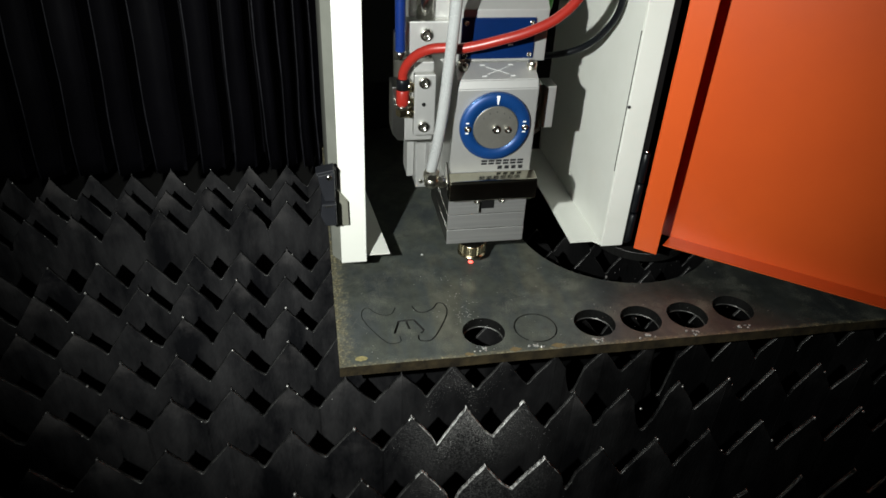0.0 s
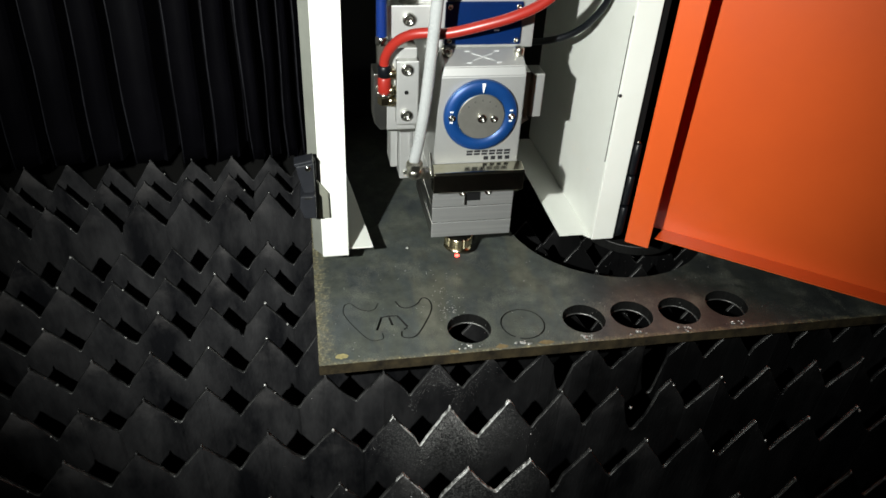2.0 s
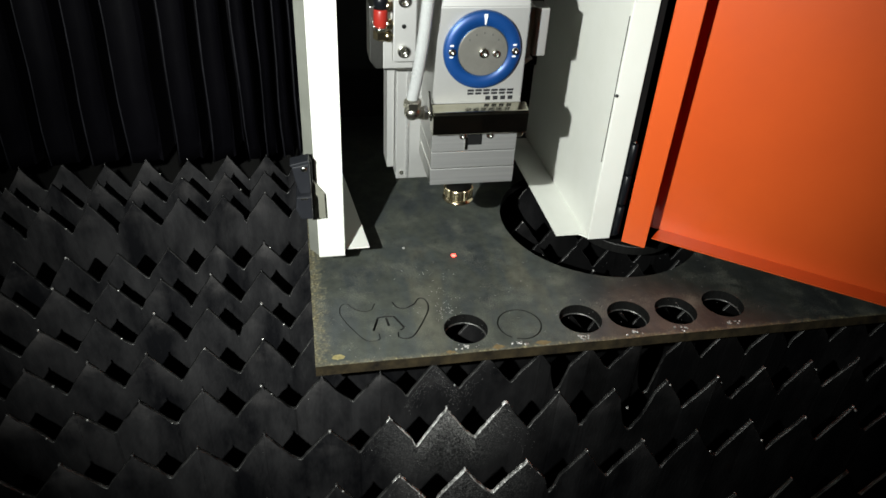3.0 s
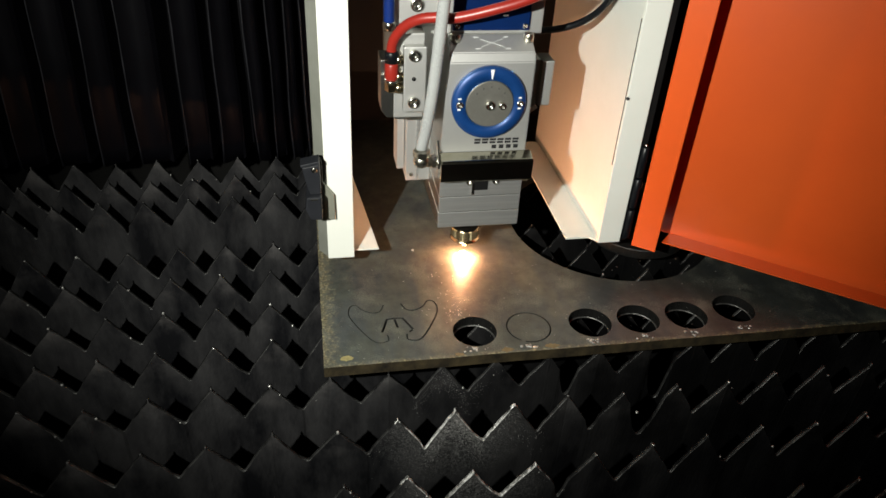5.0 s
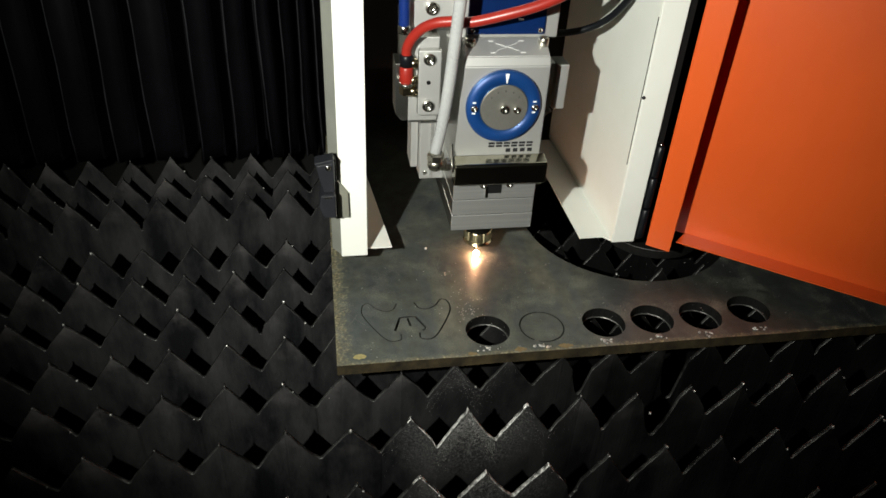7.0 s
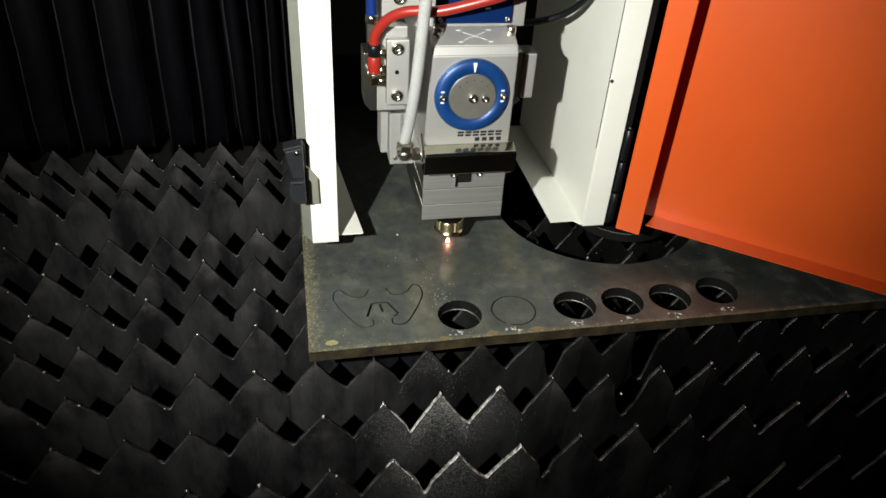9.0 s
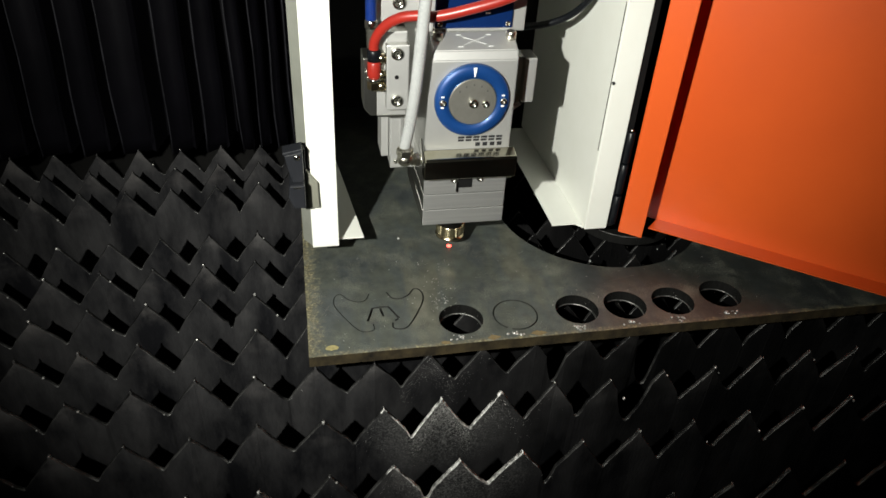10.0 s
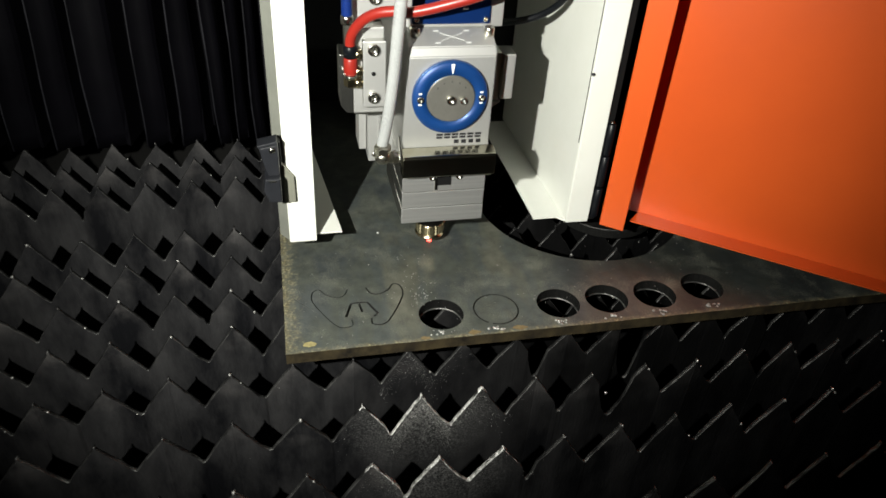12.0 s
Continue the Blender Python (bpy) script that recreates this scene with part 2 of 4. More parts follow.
worn_shaded_slats(SLAT)
PLATE = plate_material()
BURR = material("grey_burr", (0.22, 0.22, 0.21), 0.4, 0.8, (0.06, 0.06, 0.06), 160, 800, 0.5, 0.12, sharp=0.12)
RIM = material("rusty_sheared_rim", (0.010, 0.008, 0.006), 0.6, 0.2, (0.055, 0.041, 0.020), 42, 500, 0.4, 0.12, (1, 1, 0.8), sharp=0.13)
BORE = material("scorched_bore", (0.050, 0.050, 0.048), 0.42, 0.8, (0.022, 0.022, 0.022), 90, 600, 0.4, 0.12, (4, 4, 0.4))
ALU = material("anodised_aluminium", (0.66, 0.66, 0.65), 0.46, 0.78, (0.56, 0.56, 0.55), 18, 1200, 0.06, 0.08)
MILLED = material("milled_aluminium", (0.80, 0.80, 0.79), 0.42, 0.88, (0.58, 0.58, 0.58), 60, 700, 0.10, 0.10, (0.15, 1, 6))
# glossier than the fronts, and darkened in colour as sides turned from the lamp
SIDE = material("polished_shaded_side", (0.42, 0.42, 0.40), 0.30, 1.0, (0.30, 0.30, 0.28), 40, 600, 0.08, 0.10)
# chamfer highlights of the focus ring, put into a lighter blue
EDGE = material("blue_edge_highlight", (0.12, 0.26, 0.45), 0.3, 0.8, (0.05, 0.14, 0.30), 60, 600, 0.05)
DIAL = material("grey_dial", (0.36, 0.35, 0.32), 0.45, 0.8, (0.24, 0.235, 0.21), 50, 700, 0.08, 0.1)
POLISHED = material("mirror_polished_steel", (0.62, 0.60, 0.50), 0.16, 1.0, (0.42, 0.40, 0.30), 60, 300, 0.02, 0.08)
CHROME = material("polished_steel", (0.68, 0.67, 0.62), 0.20, 1.0, (0.50, 0.49, 0.44), 90, 500, 0.04, 0.06)
SATIN = material("satin_nickel", (0.60, 0.58, 0.50), 0.29, 1.0, (0.42, 0.40, 0.34), 150, 700, 0.2, 0.12)
BRASS = material("nickel_brass", (0.62, 0.54, 0.36), 0.2, 1.0, (0.5, 0.42, 0.28), 90, 700, 0.08)
BLUE_DARK = material("dark_blue_anodised", (0.0025, 0.022, 0.115), 0.30, 0.35, (0.002, 0.016, 0.08), 40, 900, 0.04, 0.06)
BLUE = material("blue_anodised", (0.005, 0.050, 0.205), 0.40, 0.25, (0.003, 0.034, 0.14), 40, 900, 0.04, 0.06)
DARK = material("black_gap", (0.004, 0.004, 0.0045), 0.7, 0.0, (0.007, 0.007, 0.007), 40, 600, 0.1, gloss=0.15)
PLASTIC = material("black_plastic", (0.003, 0.0036, 0.005), 0.34, 0.0, (0.005, 0.006, 0.008), 40, 900, 0.08, gloss=0.3)
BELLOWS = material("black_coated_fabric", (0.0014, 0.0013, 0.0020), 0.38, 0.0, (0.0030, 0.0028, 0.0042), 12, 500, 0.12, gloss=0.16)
# highlight along the pleats' front edges, painted as paler fabric
FOLD = material("fabric_fold_highlight", (0.016, 0.016, 0.020), 0.40, 0.0, (0.005, 0.005, 0.007), 30, 500, 0.15, sharp=0.12)
RED_HOSE = material("red_rubber_hose", (0.30, 0.019, 0.012), 0.36, 0.0, (0.24, 0.015, 0.010), 60, 500, 0.05)
BLUE_HOSE = material("blue_plastic_tube", (0.004, 0.022, 0.14), 0.3, 0.0, (0.004, 0.018, 0.11), 60, 500, 0.04)
GREEN = material("green_wire_sheath", (0.06, 0.45, 0.03), 0.35, 0.0, (0.05, 0.38, 0.03), 60, 500, 0.04)
INK = material("black_print", (0.012, 0.012, 0.015), 0.5, 0.0, None, 60, 500, 0.0)
FAINT = material("faint_engraving", (0.13, 0.13, 0.12), 0.5, 0.4, None, 60, 500, 0.0)
ETCH = material("etched_mark", (0.62, 0.63, 0.63), 0.6, 0.0, None, 60, 500, 0.0)
PALE = material("white_print", (0.85, 0.86, 0.88), 0.5, 0.0, None, 60, 500, 0.0)
FLOOR = material("grimy_concrete", (0.06, 0.058, 0.055), 0.8, 0.0, (0.04, 0.04, 0.038), 3, 60, 0.3)
WALL = material("enclosure_paint", (0.045, 0.045, 0.045), 0.7, 0.0, (0.035, 0.035, 0.035), 2, 60, 0.2)
PAN = material("soot_covered_pan", (0.012, 0.012, 0.012), 0.8, 0.0, (0.02, 0.019, 0.018), 12, 200, 0.3)
DOT = glow("pilot_laser_red", (1.0, 0.07, 0.05), 9.0)
FIRE = glow("piercing_fire", (1.0, 0.44, 0.22), 2700.0)
FIRE_MID = glow("cutting_fire", (1.0, 0.50, 0.28), 500.0)
FIRE_SMALL = glow("ember_fire", (1.0, 0.40, 0.26), 100.0)


HOT = glow("white_hot_spark", (1.0, 0.82, 0.76), 12.0)
STREAK = glow("spark_glow", (1.0, 0.45, 0.25), 9.0)


def hose_material():
    m = material("milky_silicone_tube", (0.36, 0.37, 0.37), 0.26, 0.0, (0.29, 0.30, 0.30), 50, 500, 0.03)
    b = m.node_tree.nodes["Principled BSDF"]
    b.inputs["Subsurface Weight"].default_value = 0.25
    b.inputs["Subsurface Radius"].default_value = (0.004, 0.004, 0.004)
    return m


MILKY = hose_material()


# ---------------------------------------------------------------- mesh helpers
def mesh_object(name, bm, mat, parent=None, label="", smooth=False):
    me = bpy.data.meshes.new(name)
    bmesh.ops.recalc_face_normals(bm, faces=bm.faces)
    bm.to_mesh(me)
    bm.free()
    for mm in (mat if isinstance(mat, (list, tuple)) else [mat]):
        me.materials.append(mm)
    if smooth:
        for p in me.polygons:
            p.use_smooth = True
    ob = new(name, me)
    if parent:
        ob.parent = parent
    if label:
        ob["label"] = label
    return ob


def part(name, bm, mat, parent, label="", smooth=False):
    return mesh_object(name, bm, mat, parent, label, smooth)


def thing(name, label, category, group="", kind="", at=(0, 0, 0)):
    e = new(name)
    e.empty_display_size = 0.02
    e.location = at
    return tagged(e, label, category, group, kind)


def box(x0, x1, y0, y1, z0, z1, bevel=0.0, bm=None, m=None, segments=2):
    """A box between the given limits with rounded edges, added to bm."""
    own = bmesh.new()
    vs = [own.verts.new((x, y, z)) for x in (x0, x1) for y in (y0, y1) for z in (z0, z1)]
    for f in ((0, 1, 3, 2), (4, 6, 7, 5), (0, 4, 5, 1), (2, 3, 7, 6), (0, 2, 6, 4), (1, 5, 7, 3)):
        own.faces.new([vs[i] for i in f])
    bmesh.ops.recalc_face_normals(own, faces=own.faces)
    if bevel:
        bmesh.ops.bevel(own, geom=own.edges[:], offset=bevel, segments=segments, affect="EDGES", profile=0.6)
    if m is not None:
        own.transform(m)
    return merge(bm, own)


def shade_sides(bm):
    """Gives the second, darker material, as painted shade, to all faces that do not look forwards or upwards."""
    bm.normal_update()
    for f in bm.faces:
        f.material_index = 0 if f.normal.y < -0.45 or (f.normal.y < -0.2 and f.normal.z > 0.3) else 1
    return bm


def merge(bm, own):
    if bm is None:
        return own
    tmp = bpy.data.meshes.new("tmp")
    own.to_mesh(tmp)
    own.free()
    bm.from_mesh(tmp)
    bpy.data.meshes.remove(tmp)
    return bm


def prism(outline, axis, a, b, bevel=0.0, bm=None):
    """A polygon drawn in the two other axes (in the order x, y, z), drawn out along the axis from a to b."""
    own = bmesh.new()

    def place(u, v, w):
        return {"x": (w, u, v), "y": (u, w, v), "z": (u, v, w)}[axis]

    lo = [own.verts.new(place(u, v, a)) for u, v in outline]
    hi = [own.verts.new(place(u, v, b)) for u, v in outline]
    n = len(outline)
    own.faces.new(lo)
    own.faces.new(hi[::-1])
    for i in range(n):
        own.faces.new((lo[i], lo[(i + 1) % n], hi[(i + 1) % n], hi[i]))
    bmesh.ops.recalc_face_normals(own, faces=own.faces)
    if bevel:
        bmesh.ops.bevel(own, geom=own.edges[:], offset=bevel, segments=2, affect="EDGES", profile=0.6)
    return merge(bm, own)


def lathe(profile, m, steps=32, bm=None, flutes=0):
    """Radius and height pairs turned round z, then placed by m; flutes cuts grooves into the widest part."""
    own = bmesh.new()
    wide = max(r for r, z in profile)
    rings = []
    for r, z in profile:
        ring = []
        for i in range(steps):
            rr = r
            if flutes and r > 0.93 * wide:
                rr = r * (1 - 0.05 * (1 if (i * flutes * 2 // steps) % 2 else 0))
            a = 2 * math.pi * i / steps
            ring.append(own.verts.new((rr * math.cos(a), rr * math.sin(a), z)))
        rings.append(ring)
    for lo, hi in zip(rings, rings[1:]):
        for i in range(steps):
            own.faces.new((lo[i], lo[(i + 1) % steps], hi[(i + 1) % steps], hi[i]))
    own.faces.new(rings[0][::-1])
    own.faces.new(rings[-1])
    own.transform(m)
    return merge(bm, own)


def tube(points, radius, steps=14, per=10, bm=None, ends=True):
    """A round tube along a smooth line through the points."""
    p = [Vector(q) for q in points]
    line = []
    for i in range(len(p) - 1):
        a, b, c, d = p[max(i - 1, 0)], p[i], p[i + 1], p[min(i + 2, len(p) - 1)]
        for k in range(per):
            s = k / per
            line.append(0.5 * ((2 * b) + (c - a) * s + (2 * a - 5 * b + 4 * c - d) * s * s + (3 * b - a - 3 * c + d) * s ** 3))
    line.append(p[-1])
    own = bmesh.new()
    rings, up = [], None
    for i, q in enumerate(line):
        d = (line[min(i + 1, len(line) - 1)] - line[max(i - 1, 0)]).normalized()
        if up is None:
            up = d.orthogonal().normalized()
        up = (up - d * up.dot(d)).normalized()
        side = d.cross(up)
        rings.append([own.verts.new(q + radius * (math.cos(t) * up + math.sin(t) * side))
                      for t in (2 * math.pi * k / steps for k in range(steps))])
    for lo, hi in zip(rings, rings[1:]):
        for i in range(steps):
            own.faces.new((lo[i], lo[(i + 1) % steps], hi[(i + 1) % steps], hi[i]))
    if ends:
        own.faces.new(rings[0][::-1])
        own.faces.new(rings[-1])
    return merge(bm, own)


def ball(place, radii, bm=None, level=2, rough=0.0, rnd=None):
    own = bmesh.new()
    bmesh.ops.create_icosphere(own, subdivisions=level, radius=1.0)
    for v in own.verts:
        k = 1 + (rnd.uniform(-rough, rough) if rnd else 0)
        v.co = Vector((v.co.x * radii[0] * k, v.co.y * radii[1] * k, v.co.z * radii[2] * k)) + Vector(place)
    return merge(bm, own)


def fleck(bm, place, r):
    """A tiny eight-sided grain."""
    x, y, z = place
    v = [bm.verts.new(q) for q in ((x + r, y, z), (x, y + r, z), (x - r, y, z), (x, y - r, z), (x, y, z + r), (x, y, z - r))]
    for i in range(4):
        bm.faces.new((v[i], v[(i + 1) % 4], v[4]))
        bm.faces.new((v[(i + 1) % 4], v[i], v[5]))


def facing(x, y, z):
    """A pose whose z axis comes out towards the front (-y)."""
    return pose(x, y, z, 90, 0, 0)


def socket_screw(parent, x, y, z, r, turn=None, depth=0.003):
    """A cap screw with a hexagon recess, its head towards the front."""
    m = turn if turn is not None else facing(x, y, z)
    bm = lathe([(r, 0), (r, depth * 0.75), (r * 0.88, depth), (r * 0.50, depth), (r * 0.46, depth * 0.4), (0.0004, depth * 0.4)], m, 24)
    s = part("screw", bm, CHROME, parent, "bright steel socket screw", True)
    return s


# ---------------------------------------------------------------- setting
def setting():
    bm = box(-1.10, 1.40, -1.05, 1.00, -0.34, -0.30)
    tagged(mesh_object("floor", bm, FLOOR), "grimy grey floor below the cutting machine", "floor", kind="structure")
    for name, lim in (("wall_north", (-1.10, 1.40, 1.00, 1.03, -0.30, 0.95)), ("wall_south", (-1.10, 1.40, -1.08, -1.05, -0.30, 0.95)),
                      ("wall_west", (-1.13, -1.10, -1.05, 1.00, -0.30, 0.95)), ("wall_east", (1.40, 1.43, -1.05, 1.00, -0.30, 0.95))):
        tagged(mesh_object(name, box(*lim), WALL), "plain dark machine enclosure wall in shadow", "wall", kind="structure")
    tagged(mesh_object("ceiling", box(-1.10, 1.40, -1.05, 1.00, 0.95, 0.98), WALL), "plain dark machine enclosure roof", "ceiling", kind="structure")
    bm = box(-1.05, 1.35, -0.70, 0.95, -0.30, -0.24, 0.004)
    tagged(mesh_object("machine_bed", bm, PAN), "soot-blackened steel bed pan of the cutting machine", "machine bed", kind="structure")


SLAT_PITCH, TOOTH, TIP_Z = 0.0551, 0.0503, -0.011


def slat(y, x_tip, burnt=()):
    """One upright comb of steel with worn saw teeth: uneven tips, nicked flanks and clogged valleys."""
    rnd = random.Random(int(y * 10000) + 77)
    prof = []
    n0, n1 = int((-0.95 - x_tip) / TOOTH), int((1.15 - x_tip) / TOOTH)
    tips = []
    for k in range(n0, n1):
        xt = x_tip + k * TOOTH + rnd.uniform(-0.0012, 0.0012)
        zt = TIP_Z - abs(rnd.gauss(0, 0.0016))
        deep = TIP_Z - 0.0385 + rnd.uniform(-0.002, 0.003)
        half = TOOTH / 2
        blunt = rnd.uniform(0.0006, 0.0012)
        pin = rnd.uniform(0.0015, 0.0040) if rnd.random() < 0.7 else 0.0006
        tips.append((xt, zt))
        prof += [(xt - half - 0.0010, deep), (xt - half + 0.0010, deep)]
        for s in (0.2, 0.4, 0.6, 0.8, 0.92):
            j = rnd.uniform(-0.0007, 0.0007) * (1.6 if rnd.random() < 0.12 else 0.6)
            prof.append((xt - half + s * (half - blunt), deep + s * (zt - pin - deep) + j))
        prof += [(xt - blunt, zt - pin), (xt - blunt * 0.8, zt - 0.0005), (xt, zt), (xt + blunt * 0.8, zt - 0.0005), (xt + blunt, zt - pin)]
        for s in (0.08, 0.2, 0.4, 0.6, 0.8):
            j = rnd.uniform(-0.0007, 0.0007) * (1.6 if rnd.random() < 0.12 else 0.6)
            prof.append((xt + blunt + s * (half - blunt - 0.0012), zt - pin + s * (deep - zt + pin) + j))
    # hollows burnt into the comb: along it, how deep, how wide
    hollows = [(x_tip + (k + 0.5) * TOOTH + rnd.uniform(-0.002, 0.002), rnd.uniform(0.002, 0.006), rnd.uniform(0.0022, 0.0036))
               for k in range(n0, n1) if -0.5 < x_tip + k * TOOTH < 0.75 and rnd.random() < 0.15] + [(x_tip + k * TOOTH, d, w) for k, d, w in burnt]
    for hx, d, w in hollows:
        near = sorted(prof)
        xs, zs = [q[0] for q in near], [q[1] for q in near]
        prof = [q for q in prof if abs(q[0] - hx) > w]
        for i in range(13):
            u = -1 + i / 6
            x = hx + u * w
            prof.append((x, float(np.interp(x, xs, zs)) - d * (1 - abs(u) ** 2.6) + (rnd.uniform(-0.0009, 0.0009) if 0 < i < 12 else 0)))
    prof.sort(key=lambda q: q[0])
    th, bottom = 0.0034, -0.235
    bend = [rnd.uniform(-0.0012, 0.0012) for _ in range(3)]

    def shift(x):
        return 0.037 * x + bend[0] * math.sin(5 * x + bend[1] * 3000) + bend[2]

    bm = bmesh.new()
    cols = []
    glints = []
    tilt = random.Random(int(y * 10000) + 5)
    lean = {k: (tilt.gauss(0, 0.045), tilt.gauss(0, 0.05)) for k in range(n0 - 2, n1 + 2)}

    def bent(x, z):
        k = round((x - x_tip) / TOOTH)
        up = max(0.0, (z - TIP_Z + 0.045) / 0.04)
        return shift(x) + up * (0.04 * lean[k][0] + lean[k][1] * (x - x_tip - k * TOOTH))

    for x, z in prof:
        f = bent(x, z)
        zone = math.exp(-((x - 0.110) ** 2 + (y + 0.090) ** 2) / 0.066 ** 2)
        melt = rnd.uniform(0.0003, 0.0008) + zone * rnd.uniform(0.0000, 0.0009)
        glints.append(zone)
        cols.append([bm.verts.new((x, y + f - th / 2, z - melt)), bm.verts.new((x, y + f - th / 2 + melt, z)), bm.verts.new((x, y + f + th / 2, z)),
                     bm.verts.new((x, y + f - th / 2, TIP_Z - 0.110)), bm.verts.new((x, y + shift(x) - th / 2, bottom)), bm.verts.new((x, y + shift(x) + th / 2, bottom))])
    for n, (a, b) in enumerate(zip(cols, cols[1:])):
        bm.faces.new((a[0], b[0], b[3], a[3]))
        bm.faces.new((a[3], b[3], b[4], a[4]))
        bm.faces.new((b[2], a[2], a[5], b[5]))
        # edges inside the zone take the painted glint colour
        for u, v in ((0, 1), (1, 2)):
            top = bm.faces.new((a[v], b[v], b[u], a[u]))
            top.material_index, top.smooth = (2 if glints[n] > 0.35 + 0.2 * rnd.random() else 1), True
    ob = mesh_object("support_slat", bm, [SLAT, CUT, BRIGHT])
    tagged(ob, "sooty black saw-toothed steel support slat in the cutting bed", "support slat", "slats of the cutting bed")
    beads = bmesh.new()
    for xt, zt in tips:
        if -0.5 < xt < 0.75 and rnd.random() < 0.34:
            r = rnd.uniform(0.0006, 0.0015)
            ball((xt + rnd.uniform(-0.001, 0.001), y + bent(xt, zt) - th * 0.4, zt - r * 0.3), (r, r, r * rnd.uniform(0.8, 1.6)), beads, 1, 0.15, rnd)
        if -0.5 < xt < 0.75 and rnd.random() < 0.35:
            s = rnd.uniform(0.1, 0.9)
            r = rnd.uniform(0.0006, 0.0014)
            ball((xt + s * TOOTH / 2, y + bent(xt + s * TOOTH / 2, zt - s * 0.038) - th * 0.5, zt - s * 0.038), (r, r, r), beads, 1, 0.2, rnd)
    near = math.exp(-((y + 0.075) / 0.06) ** 2)
    for _ in range(int(3200 * near)):
        x = rnd.gauss(0.112, 0.022 if rnd.random() < 0.6 else 0.04)
        k = round((x - x_tip) / TOOTH)
        u = abs(x - x_tip - k * TOOTH)
        top = TIP_Z - 0.004 - u * 1.55
        z = top - abs(rnd.gauss(0, 0.014))
        fleck(beads, (x, y + bent(x, z) - th * 0.5, z), rnd.uniform(0.00007, 0.00026) * (2.2 if rnd.random() < 0.05 else 1))
    if len(beads.verts):
        d = part("dross", beads, DROSS, ob, "bright beads of solidified dross", True)
        d["kind"] = "stuff"
    else:
        beads.free()


BURNT = {-2: [(4.45, 0.022, 0.010), (6.35, 0.048, 0.015)], -3: [(5.5, 0.024, 0.017), (4.5, 0.008, 0.006)], -4: [(1.5, 0.006, 0.005), (3.5, 0.009, 0.006)]}


def slats():
    for k in range(-9, 7):
        if k == 3:
            continue
        y = 0.1115 + SLAT_PITCH * k - 0.00042 * k * k
        slat(y, 0.0013 + max(0, -k) * 0.002, BURNT.get(k, ()))


# ---------------------------------------------------------------- sheet
HOLE_R = 0.0207
HOLES = [0.140, 0.253, 0.302, 0.352, 0.405]
TH = 0.011


def ribbon(line, w, closed=False):
    """The outline of a thin slot of width w along a line."""
    left, right = [], []
    n = len(line)
    for i, p in enumerate(line):
        a, b = Vector(line[max(i - 1, 0)]), Vector(line[min(i + 1, n - 1)])
        d = (b - a).normalized()
        nrm = Vector((-d.y, d.x)) * w / 2
        left.append((p[0] + nrm.x, p[1] + nrm.y))
        right.append((p[0] - nrm.x, p[1] - nrm.y))
    return left + right[::-1]


def smooth(points, per=6):
    p = [Vector(q) for q in points]
    out = []
    for i in range(len(p) - 1):
        a, b, c, d = p[max(i - 1, 0)], p[i], p[i + 1], p[min(i + 2, len(p) - 1)]
        for k in range(per):
            s = k / per
            out.append(0.5 * ((2 * b) + (c - a) * s + (2 * a - 5 * b + 4 * c - d) * s * s + (3 * b - a - 3 * c + d) * s ** 3))
    out.append(p[-1])
    return [(q.x, q.y) for q in out]


def arc(cx, cy, r, a0, a1, n):
    return [(cx + r * math.cos(radians(a0 + (a1 - a0) * i / n)), cy + r * math.sin(radians(a0 + (a1 - a0) * i / n))) for i in range(n + 1)]


